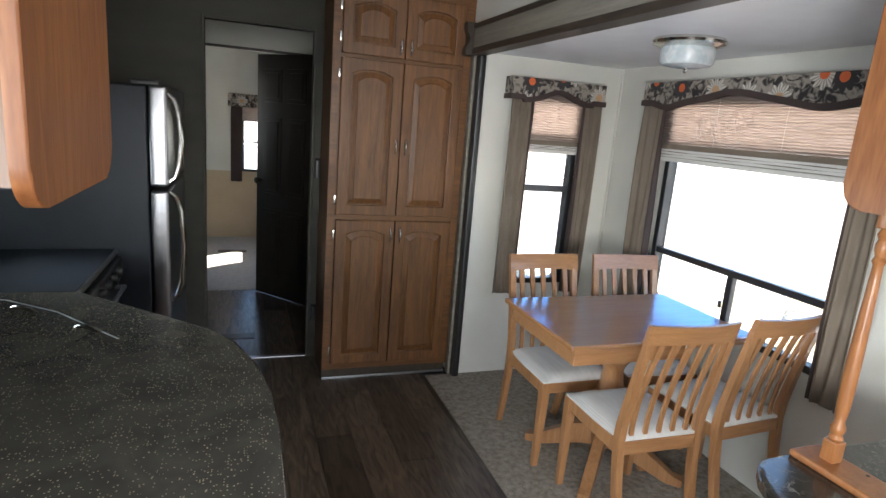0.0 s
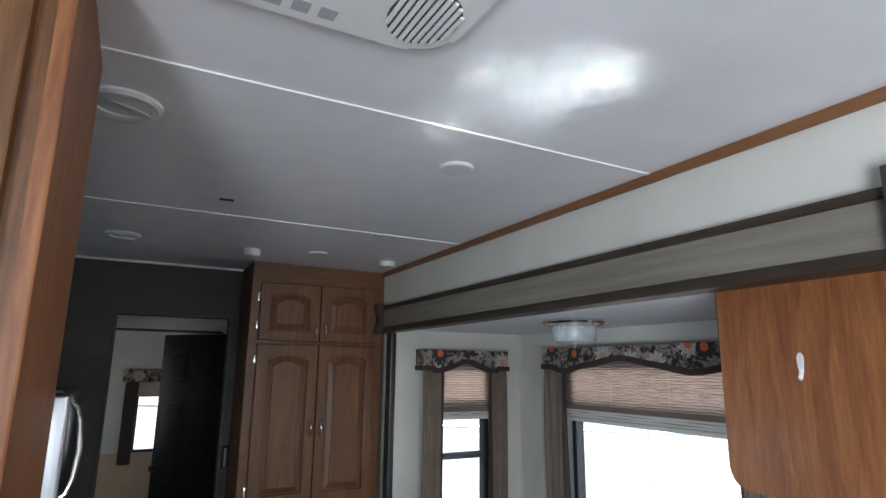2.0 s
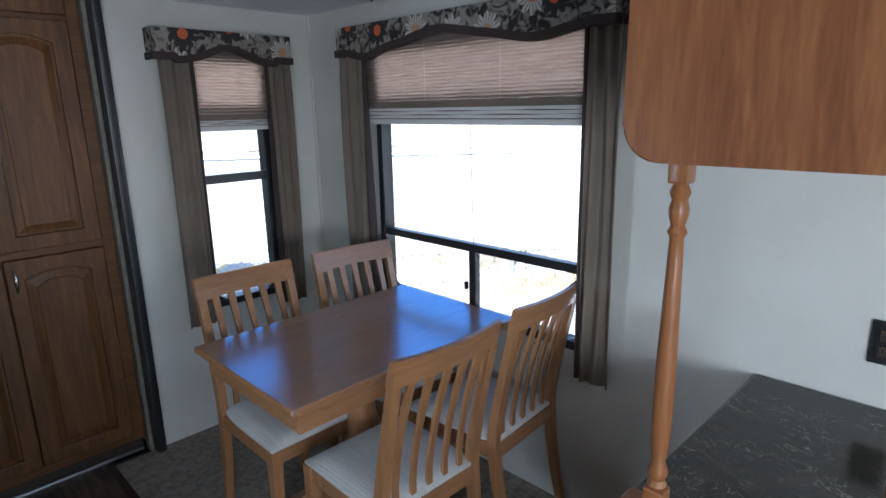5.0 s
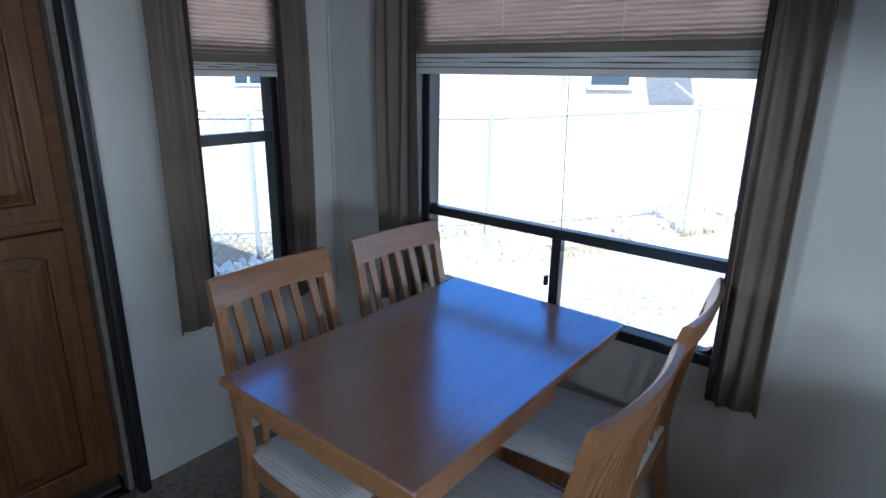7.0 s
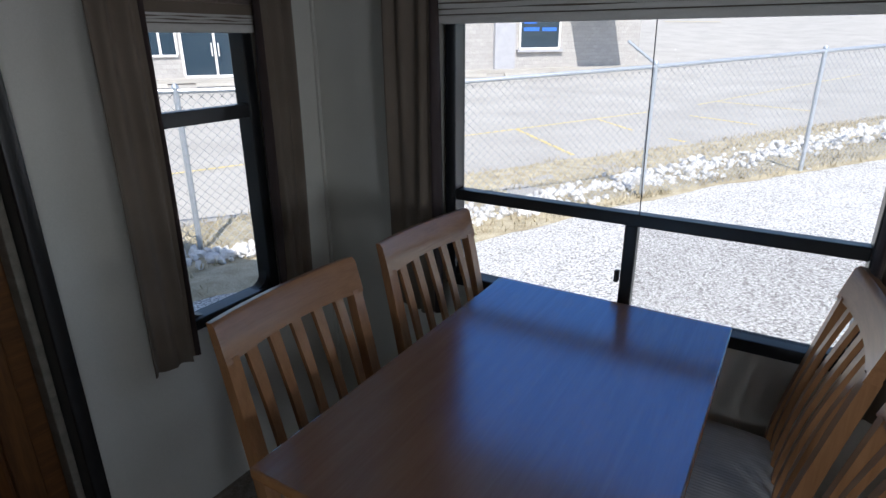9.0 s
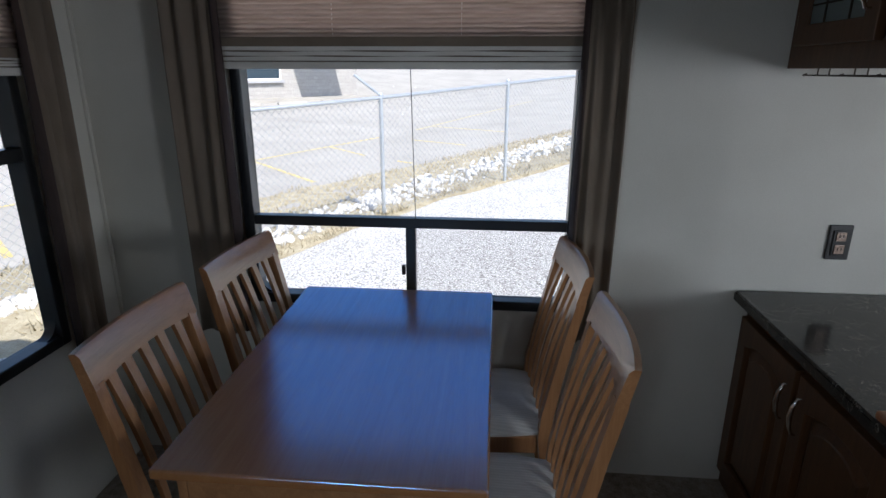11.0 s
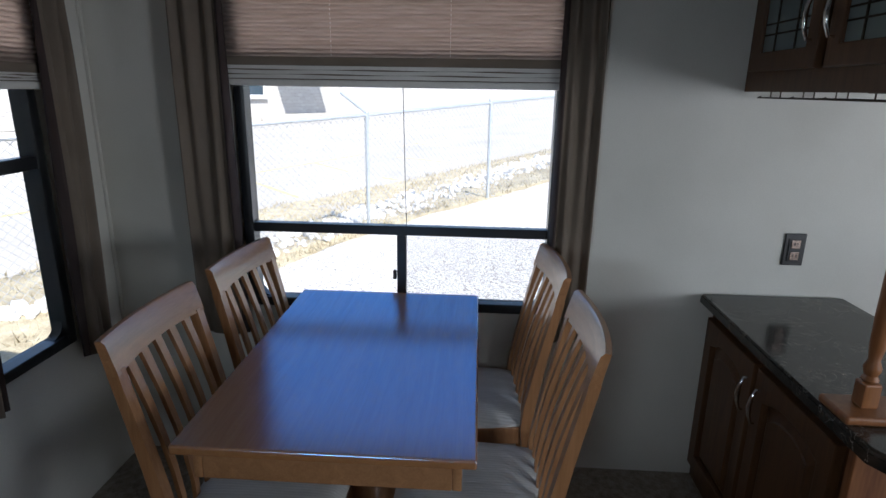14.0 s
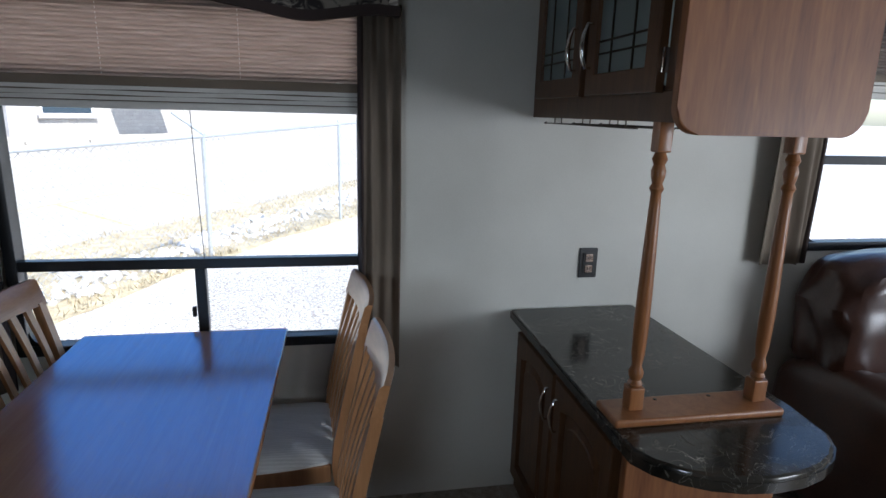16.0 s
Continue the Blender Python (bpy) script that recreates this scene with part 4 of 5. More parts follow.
# ---- chairs ----
def build_chair():
    c = thing("dining_chair", (0, 0, 0), "honey-coloured wooden dining chair with slatted back and cream padded seat", "chair", "chairs round the table")
    W = 0.40

    def back_y(z):
        return -0.195 - 0.10 * max(0.0, (z - 0.46) / 0.49) ** 1.15 if z > 0.46 else -0.195 - 0.075 * ((0.46 - z) / 0.46) ** 1.6
    for sx in (-1, 1):
        zs = [0.0, 0.15, 0.30, 0.43, 0.50, 0.62, 0.74, 0.862]
        bm = bar(bmesh.new(), [(sx * (W / 2 - 0.018 - 0.010 * max(0, 0.43 - z) / 0.43), back_y(z), z) for z in zs], 0.030, [0.026, 0.029, 0.034, 0.037, 0.035, 0.030, 0.027, 0.025], (1, 0, 0))
        part("back_post", bm, M["oak"], c)
        bm = bar(bmesh.new(), [(sx * (W / 2 - 0.015), 0.165, 0.0), (sx * (W / 2 - 0.02), 0.168, 0.25), (sx * (W / 2 - 0.022), 0.168, 0.432)], [0.026, 0.034, 0.040], [0.026, 0.034, 0.040], (1, 0, 0))
        part("front_leg", bm, M["oak"], c)
        part("side_rail", slab(sx * (W / 2 - 0.030), sx * (W / 2 - 0.010), -0.175, 0.150, 0.375, 0.432, bevel=0.003), M["oak"], c)
    part("front_rail", slab(-W / 2 + 0.042, W / 2 - 0.042, 0.150, 0.172, 0.375, 0.432, bevel=0.003), M["oak_x"], c)
    part("rear_rail", slab(-W / 2 + 0.034, W / 2 - 0.034, -0.212, -0.190, 0.375, 0.432, bevel=0.003), M["oak_x"], c)
    bm = bmesh.new()
    n = 12
    yb, yt = back_y(0.845), back_y(0.932)
    pts = []
    for i in range(n + 1):
        a = -1 + 2 * i / n
        bow = -0.022 * (1 - a * a)
        pts.append((a * (W / 2 - 0.001), bow, 0.003 * a * a))
    rings = []
    for x, bow, up in pts:
        rings.append([bm.verts.new((x, yb + bow - 0.012, 0.854 + 0.006 * (1 - (x / 0.206) ** 2))), bm.verts.new((x, yb + bow + 0.014, 0.854 + 0.006 * (1 - (x / 0.206) ** 2))),
                      bm.verts.new((x, yt + bow + 0.013, 0.926 + up)), bm.verts.new((x, yt + bow + 0.004, 0.934 + up)), bm.verts.new((x, yt + bow - 0.010, 0.932 + up))])
    for r, s_ in zip(rings, rings[1:]):
        for k in range(5):
            bm.faces.new((r[k], r[(k + 1) % 5], s_[(k + 1) % 5], s_[k]))
    bm.faces.new(rings[0][::-1])
    bm.faces.new(rings[-1])
    part("top_rail", bm, M["oak_x"], c)
    for k in range(5):
        x = -0.128 + 0.064 * k
        bow = 0.018 * (1 - (x / 0.2) ** 2)
        zs = [0.43, 0.50, 0.58, 0.66, 0.74, 0.81, 0.862]
        bm = bar(bmesh.new(), [(x, back_y(z) + 0.004 - bow * ((z - 0.43) / 0.44) + 0.012 * math.sin(math.pi * (z - 0.43) / 0.44), z) for z in zs], [0.020, 0.019, 0.019, 0.020, 0.022, 0.025, 0.027], 0.011, (1, 0, 0))
        part("slat", bm, M["oak"], c)
    bm = bmesh.new()
    n = 14
    top, bot = [], []
    for i in range(n + 1):
        for lst, zz in ((top, 1), (bot, 0)):
            lst.append([])
        for j in range(n + 1):
            a, b = -1 + 2 * i / n, -1 + 2 * j / n
            wid = (W / 2 - 0.004) * (1.0 if b > 0 else 1 - 0.10 * b * b)
            r = (1 - min(1, abs(a)) ** 6) * (1 - min(1, abs(b)) ** 6)
            x, y = a * wid, -0.012 + b * 0.194
            top[i].append(bm.verts.new((x, y, 0.442 + 0.026 * r ** 0.6)))
            bot[i].append(bm.verts.new((x * 0.985, y, 0.432)))
    for i in range(n):
        for j in range(n):
            bm.faces.new((top[i][j], top[i + 1][j], top[i + 1][j + 1], top[i][j + 1]))
            bm.faces.new((bot[i][j], bot[i][j + 1], bot[i + 1][j + 1], bot[i + 1][j]))
    for k in range(n):
        bm.faces.new((top[k][0], bot[k][0], bot[k + 1][0], top[k + 1][0]))
        bm.faces.new((top[k][n], top[k + 1][n], bot[k + 1][n], bot[k][n]))
        bm.faces.new((top[0][k], top[0][k + 1], bot[0][k + 1], bot[0][k]))
        bm.faces.new((top[n][k], bot[n][k], bot[n][k + 1], top[n][k + 1]))
    part("seat", bm, M["seat"], c, "cream striped seat pad", 60)
    return c


chair = build_chair()
chair.matrix_basis = pose(1.927, 2.229, 0.003, 0, 0, -1)
copy_thing(chair, pose(2.398, 2.252, 0.003, 0, 0, 4))
copy_thing(chair, pose(1.882, 2.719, 0.003, 0, 0, 180))
copy_thing(chair, pose(2.362, 2.702, 0.003, 0, 0, 175.5))

# ---- ceiling lamp over the table ----
lamp = thing("ceiling_lamp", (2.12, 2.446, ZS), "flush ceiling lamp with nickel rim and alabaster glass drum", "lamp")
part("rim", lathe(bmesh.new(), [(0.142, ZS - 0.001), (0.148, ZS - 0.012), (0.143, ZS - 0.022), (0.120, ZS - 0.032), (0.105, ZS - 0.036)], 40, (2.12, 2.446, 0)), M["chrome"], lamp)
part("glass_shade", lathe(bmesh.new(), [(0.104, ZS - 0.034), (0.107, ZS - 0.045), (0.107, ZS - 0.090), (0.098, ZS - 0.104), (0.065, ZS - 0.111), (0.01, ZS - 0.113)], 40, (2.12, 2.446, 0)), M["lampglass"], lamp)
part("finial", lathe(bmesh.new(), [(0.012, ZS - 0.112), (0.014, ZS - 0.117), (0.006, ZS - 0.122), (0.009, ZS - 0.128), (0.003, ZS - 0.135)], 14, (2.12, 2.446, 0)), M["chrome"], lamp)

# ---- divider: base cabinet, marbled top, posts and hanging cabinet ----
basec = thing("base_cabinet", (2.2, 1.15, 0), "brown base cabinet, wood darkened as if in shade, with two doors and a lighter end panel", "cabinet")
part("body", slab(1.80, XW - 0.003, 0.95, 1.345, 0.01, 0.728), M["shaded_cab"], basec)
part("end_panel", slab(1.775, 1.80, 0.94, 1.362, 0.01, 0.729, bevel=0.003), M["panel"], basec, "reddish veneer end panel")
for x0, x1, ha in ((2.24, 2.61, 0.34), (1.83, 2.22, 0.03)):
    P = frame_map((x1, 1.346, 0.08), (-1, 0, 0), (0, 0, 1), (0, 1, 0))
    d = arched_door("door", basec, P, x1 - x0, 0.60, M["shaded_cab"], 0.03)
    pull("handle", d, P, ha, 0.43, 0.11, M["chrome"], "nickel bow handle")
for x0, x1, ha in ((2.24, 2.61, 0.03), (1.83, 2.22, 0.34)):
    P = frame_map((x0, 0.949, 0.08), (1, 0, 0), (0, 0, 1), (0, -1, 0))
    d = arched_door("door", basec, P, x1 - x0, 0.60, M["shaded_cab"], 0.03)
    pull("handle", d, P, ha, 0.43, 0.11, M["chrome"], "nickel bow handle")
top_pts = [(XW - 0.002, 0.90), (XW - 0.002, 1.395), (1.82, 1.40)]
for k in range(1, 12):
    a = math.pi / 2 + k * math.pi / 12
    top_pts.append((1.74 + 0.185 * math.cos(a), 1.15 + 0.26 * math.sin(a)))
top_pts.append((1.82, 0.895))
bm = prism(bmesh.new(), top_pts, None, lambda a, b, c: (a, b, c), 0.730, 0.766, 0.010)
btop = thing("buffet_top", (2.2, 1.15, 0.73), "dark marbled laminate worktop with a rounded end", "worktop")
part("slab", bm, M["btop"], btop)
part("edge_band", bar(bmesh.new(), [(a, b, 0.744) for a, b in top_pts[1:]], 0.024, 0.006, (0, 0, 1)), M["btop"], btop)

stand = thing("post_stand", (1.83, 1.175, 0.766), "two turned honey-wood posts on a board, holding up the hanging cabinet", "posts")
part("board", slab(1.775, 1.885, 0.95, 1.40, 0.766, 0.786, bevel=0.006, seg=3), M["post"], stand)
for y in (0.992, 1.328):
    bm = bmesh.new()
    o = (1.835, y, 0)
    box(bm, 1.816, 1.854, y - 0.019, y + 0.019, 0.786, 0.845, 0.004)
    lathe(bm, [(0.0131, 0.845), (0.0180, 0.852), (0.0131, 0.862), (0.0172, 0.872), (0.0180, 0.882), (0.0115, 0.898), (0.0156, 0.93), (0.0176, 1.0), (0.0172, 1.08), (0.0152, 1.18), (0.0127, 1.28), (0.0115, 1.315), (0.0164, 1.325), (0.0115, 1.336), (0.0156, 1.352), (0.0164, 1.365), (0.0123, 1.378), (0.0172, 1.390), (0.0115, 1.405)], 20, o)
    box(bm, 1.818, 1.852, y - 0.017, y + 0.017, 1.405, 1.478, 0.004)
    part("post", bm, M["post"], stand)
for y in (1.10, 1.25):
    part("screw", lathe(bmesh.new(), [(0.005, 0.786), (0.005, 0.7875), (0.003, 0.788)], 10, (1.865, y, 0)), M["bronze"], stand)


def rounded_panel(bm, P, w, z0, z1, r, c0, c1):
    pts = [(0, z1)]
    for k in range(7):
        a = math.pi + k * math.pi / 12
        pts.append((r + r * math.cos(a), z0 + r + r * math.sin(a)))
    for k in range(7):
        a = 1.5 * math.pi + k * math.pi / 12
        pts.append((w - r + r * math.cos(a), z0 + r + r * math.sin(a)))
    pts.append((w, z1))
    return prism(bm, pts, None, P, c0, c1, 0.004)


def glass_door(parent, P, w, h, ha):
    """A frame door with leaded frosted glass."""
    f = 0.055
    bm = door_ring(P, w, h, f, 0.03, 0.02)
    d = part("door", bm, M["shaded_cab"], parent)
    part("glass", pbox(bmesh.new(), P, f - 0.004, w - f + 0.004, f - 0.004, h - f, 0.006, 0.010), M["frosted"], d, "pale frosted glass", None)
    bm = bmesh.new()
    for a in (0.28, 0.72):
        x = f + (w - 2 * f) * a
        pbox(bm, P, x - 0.003, x + 0.003, f, h - f, 0.0105, 0.0135)
    for b in (0.045, 0.075):
        pbox(bm, P, f, w - f, f + b, f + b + 0.005, 0.0105, 0.0132)
    part("leading", bm, M["bronze"], d)
    pull("handle", d, P, ha, 0.07, 0.11, M["chrome"], "nickel bow handle")
    for b in (0.04, h - 0.09):
        hinge(d, P, -0.006 if ha > w / 2 else w + 0.006, b)
    return d


hang = thing("hanging_cabinet", (2.2, 1.16, 1.47), "brown hanging cabinet with frosted glass doors and veneer end panel", "cabinet")
for name, a in (("bottom_board", (1.74, XW - 0.003, 0.965, 1.345, 1.475, 1.495)), ("top_board", (1.74, XW - 0.003, 0.965, 1.345, 1.955, ZS - 0.003)), ("side_board", (2.61, XW - 0.003, 0.965, 1.345, 1.495, 1.955)), ("side_board", (1.74, 1.76, 0.965, 1.345, 1.495, 1.955))):
    part(name, slab(*a), M["shaded_cab"], hang)
for y0, y1 in ((0.955, 0.965), (1.345, 1.355)):
    for name, x0, x1, z0, z1 in (("face_rail", 1.74, XW - 0.003, 1.470, 1.535), ("face_rail", 1.74, XW - 0.003, 1.93, ZS - 0.003), ("face_stile", 2.575, XW - 0.003, 1.535, 1.93), ("face_stile", 1.74, 1.80, 1.535, 1.93), ("face_stile", 2.17, 2.20, 1.535, 1.93)):
        part(name, slab(x0, x1, y0, y1, z0, z1, bevel=0.0015), M["shaded_cab"], hang)
Pp = frame_map((1.738, 1.374, 0), (0, -1, 0), (0, 0, 1), (-1, 0, 0))
panel = part("end_panel", rounded_panel(bmesh.new(), Pp, 0.44, 1.447, ZS - 0.006, 0.055, 0.0, 0.021), M["panel"], hang, "reddish-brown veneer end panel with rounded corners")
Ph = frame_map((1.717, 1.152, 1.735), (0, -1, 0), (0, 0, 1), (-1, 0, 0))
bm = prism(bmesh.new(), [((0.007 + 0.004 * max(0.0, math.sin(a))) * math.cos(a), 0.038 + 0.027 * math.sin(a)) for a in (k * math.pi / 12 for k in range(24))], None, Ph, 0.0, 0.004, 0.0015)
tube(bm, [Ph(0, 0.024, 0.003), Ph(0, 0.008, 0.005), Ph(0, 0.001, 0.009), Ph(0, 0.005, 0.012), Ph(0, 0.011, 0.012)], [0.005, 0.005, 0.0045, 0.004, 0.003], 10)
part("hook", bm, M["white"], panel, "small white adhesive hook")
for x0, x1, ha in ((2.205, 2.57, 0.335), (1.805, 2.165, 0.028)):
    glass_door(hang, frame_map((x1, 1.356, 1.53), (-1, 0, 0), (0, 0, 1), (0, 1, 0)), x1 - x0, 0.41, ha)
for x0, x1, ha in ((2.205, 2.57, 0.03), (1.805, 2.165, 0.33)):
    glass_door(hang, frame_map((x0, 0.954, 1.53), (1, 0, 0), (0, 0, 1), (0, -1, 0)), x1 - x0, 0.41, ha)
rack = thing("stemware_rack", (2.3, 1.3, 1.47), "thin bronze wire rack under the hanging cabinet", "rack")
for y in (1.30, 1.20, 1.10):
    bm = bmesh.new()
    tube(bm, [(2.58, y, 1.452), (2.0, y, 1.452)], 0.0025, 6)
    for x in (2.56, 2.50, 2.06):
        tube(bm, [(x, y, 1.452), (x, y, 1.474)], 0.0022, 6)
    tube(bm, [(2.58, y, 1.452), (2.58, y + 0.03, 1.452), (2.56, y + 0.03, 1.456)], 0.0022, 6)
    part("wire", bm, M["bronze"], rack)

outlet = thing("wall_outlet", (XW, 1.105, 0.94), "double socket in a black wall plate", "outlet")
part("plate", slab(XW - 0.008, XW - 0.001, 1.069, 1.141, 0.882, 0.997, bevel=0.003), M["black"], outlet)
part("insert", slab(XW - 0.012, XW - 0.008, 1.082, 1.128, 0.898, 0.98, bevel=0.002), M["black"], outlet)
for z in (0.918, 0.960):
    r_ = part("receptacle", slab(XW - 0.015, XW - 0.012, 1.090, 1.120, z - 0.015, z + 0.015, bevel=0.001), M["beige"], outlet, "polished rose-bronze receptacle")
    bm = bmesh.new()
    for y in (1.098, 1.109):
        box(bm, XW - 0.0158, XW - 0.0151, y, y + 0.003, z - 0.003, z + 0.007)
    part("slots", bm, M["black"], r_)

# ---- leather sofa ----
def cushion(x0, x1, y0, y1, z0, z1, puff):
    bm = bmesh.new()
    n = 10
    c = Vector(((x0 + x1) / 2, (y0 + y1) / 2, (z0 + z1) / 2))
    h = Vector(((x1 - x0) / 2, (y1 - y0) / 2, (z1 - z0) / 2))
    bmesh.ops.create_cube(bm, size=2)
    bmesh.ops.subdivide_edges(bm, edges=bm.edges, cuts=n, use_grid_fill=True)
    for v in bm.verts:
        q = Vector([math.copysign(abs(a) ** 1.0, a) for a in v.co])
        l = (abs(q.x) ** 5 + abs(q.y) ** 5 + abs(q.z) ** 5) ** 0.2
        q = q / max(l, 1e-6) * max(abs(q.x), abs(q.y), abs(q.z))
        wr = 1 + puff * 0.25 * noise.noise(Vector((q.x * 2.3 + x0, q.y * 2.3 + y0, q.z * 2.3 + z0)))
        v.co = c + Vector((q.x * h.x, q.y * h.y, q.z * h.z)) * wr
    return bm


sofa = thing("leather_sofa", (2.2, -0.5, 0.008), "brown leather reclining sofa with padded back", "sofa")
part("base", cushion(1.85, 2.55, -1.5, 0.28, 0.02, 0.36, 0.1), M["leather"], sofa)
part("arm", cushion(1.72, 2.55, 0.03, 0.33, 0.04, 0.62, 0.2), M["leather"], sofa)
part("arm", cushion(1.72, 2.55, -1.75, -1.46, 0.04, 0.62, 0.2), M["leather"], sofa)
for y0, y1 in ((-0.70, 0.05), (-1.47, -0.71)):
    part("seat_cushion", cushion(1.72, 2.34, y0, y1, 0.28, 0.50, 0.35), M["leather"], sofa)
    part("lumbar_cushion", cushion(2.16, 2.46, y0, y1, 0.44, 0.76, 0.4), M["leather"], sofa)
part("back_cushion", cushion(2.22, 2.56, -0.68, 0.29, 0.52, 1.01, 0.35), M["leather"], sofa)
part("back_cushion", cushion(2.22, 2.56, -1.68, -0.70, 0.52, 1.01, 0.35), M["leather"], sofa)

# ---- kitchen ----
pen = [(-0.70, 0.80), (0.34, 0.80), (0.42, 0.86), (0.445, 0.95), (0.445, 1.52), (0.435, 1.70), (0.41, 1.87), (0.355, 2.03), (0.28, 2.14), (0.14, 2.265), (-0.15, 2.55), (-0.70, 2.55)]
ktop = thing("kitchen_worktop", (-0.1, 1.6, 0.882), "dark speckled solid-surface kitchen worktop with rounded corner", "worktop")
part("slab", prism(bmesh.new(), pen, None, lambda a, b, c: (a, b, c), 0.884, 0.92, 0.010), M["ctop"], ktop)
part("edge_band", bar(bmesh.new(), [(a, b, 0.897) for a, b in pen[:-1]], 0.022, 0.006, (0, 0, 1)), M["ctop"], ktop)
kbase = thing("kitchen_base_cabinet", (0, 1.6, 0), "brown wooden kitchen base cabinet under the worktop", "cabinet")
kb = [(-0.70, 0.84), (0.33, 0.84), (0.40, 0.92), (0.40, 1.55), (0.36, 1.85), (0.25, 2.08), (0.10, 2.23), (-0.18, 2.50), (-0.70, 2.50)]
part("body", prism(bmesh.new(), kb, None, lambda a, b, c: (a, b, c), 0.0, 0.881), M["cherry"], kbase)
# sink cover seam and loose pulls on the worktop
cover = thing("sink_cover", (-0.3, 1.9, 0.92), "speckled sink cover flush in the worktop", "sink cover")
part("edge_line", bar(bmesh.new(), [(-0.52, 2.50, 0.9205), (-0.33, 2.46, 0.9205), (-0.16, 2.33, 0.9205), (0.05, 2.08, 0.9205)], 0.004, 0.0015, (0.7, 0.7, 0)), M["galv"], cover)


def loose_pull(x, y, a):
    t = thing("cover_handle", (x, y, 0.92), "small curved chrome handle on the worktop", "handle", "handles on the sink cover")
    d = Vector((math.cos(a), math.sin(a), 0))
    o = Vector((x, y, 0.92))
    up = Vector((0, 0, 1))
    part("bow", tube(bmesh.new(), [o - d * 0.045 + up * 0.004, o - d * 0.03 + up * 0.010, o + up * 0.013, o + d * 0.03 + up * 0.009, o + d * 0.045 + up * 0.004], [0.004, 0.007, 0.008, 0.007, 0.004], 10), M["chrome"], t)
    return t


loose_pull(-0.25, 2.34, -0.5)
loose_pull(-0.04, 2.15, -0.55)
loose_pull(-0.29, 2.10, -0.9)
loose_pull(-0.27, 1.93, 0.4)

stove = thing("kitchen_range", (-0.42, 2.87, 0), "black gas range with steel-edged glass cover", "stove")
part("body", slab(-0.70, -0.152, 2.555, 3.19, 0.0, 0.885, bevel=0.005), M["black"], stove)
part("cover", slab(-0.70, -0.160, 2.557, 3.188, 0.885, 0.916, bevel=0.004), M["fridge_side"], stove)
part("trim", slab(-0.160, -0.148, 2.557, 3.188, 0.898, 0.918, bevel=0.003), M["steel"], stove)
part("control_panel", slab(-0.1525, -0.132, 2.565, 3.175, 0.80, 0.885, bevel=0.004), M["black"], stove)
for k in range(5):
    y = 2.64 + k * 0.11
    part("knob", tube(bmesh.new(), [(-0.133, y, 0.845), (-0.115, y, 0.847), (-0.109, y, 0.847)], [0.022, 0.02, 0.016], 14), M["black"], stove)
part("oven_handle", tube(bmesh.new(), [(-0.152, 2.62, 0.76), (-0.115, 2.62, 0.765), (-0.115, 3.12, 0.765), (-0.152, 3.12, 0.76)], 0.009, 8), M["steel"], stove)

fridge = thing("refrigerator", (-0.32, 3.58, 0), "black-sided refrigerator with two stainless doors", "refrigerator")
part("body", slab(-0.68, -0.020, 3.205, 3.96, 0.03, 1.63, bevel=0.008), M["fridge_side"], fridge)
part("feet_panel", slab(-0.66, -0.03, 3.215, 3.95, 0.0, 0.03), M["black"], fridge)
for z0, z1, hz0, hz1 in ((1.195, 1.635, 1.215, 1.60), (0.05, 1.180, 0.66, 1.165)):
    d = part("door", slab(-0.015, 0.060, 3.205, 3.955, z0, z1, bevel=0.014, seg=4), M["steel"], fridge, "brushed stainless door")
    bm = bmesh.new()
    zs = [hz0, hz0 + 0.02, hz0 + 0.08, (hz0 + hz1) / 2, hz1 - 0.08, hz1 - 0.02, hz1]
    cs = [0.058, 0.083, 0.103, 0.113, 0.103, 0.083, 0.058]
    tube(bm, [(c, 3.255, z) for c, z in zip(cs, zs)], 0.012, 10)
    part("handle", bm, M["chrome"], d, "curved bar handle")
part("hinge_cap", slab(-0.08, 0.03, 3.22, 3.27, 1.635, 1.655, bevel=0.004), M["black"], fridge)

upper = thing("overhead_kitchen_cabinet", (-0.2, 1.37, 1.42), "brown overhead kitchen cabinet with a rounded veneer end panel", "cabinet")
part("body", slab(-0.70, 0.128, 1.155, 1.555, 1.46, ZC - 0.003), M["cherry"], upper)
Pu = frame_map((0.129, 1.14, 0), (0, 1, 0), (0, 0, 1), (1, 0, 0))
part("end_panel", rounded_panel(bmesh.new(), Pu, 0.43, 1.432, ZC - 0.003, 0.055, 0.0, 0.021), M["panel"], upper, "reddish-brown veneer end panel")
P = frame_map((-0.335, 1.154, 1.50), (1, 0, 0), (0, 0, 1), (0, -1, 0))
d = arched_door("door", upper, P, 0.44, 0.80, M["cherry"])
pull("handle", d, P, 0.03, 0.05, 0.09, M["chrome"], "nickel bow handle")
P = frame_map((-0.665, 1.154, 1.50), (1, 0, 0), (0, 0, 1), (0, -1, 0))
d = arched_door("door", upper, P, 0.32, 0.80, M["cherry"])

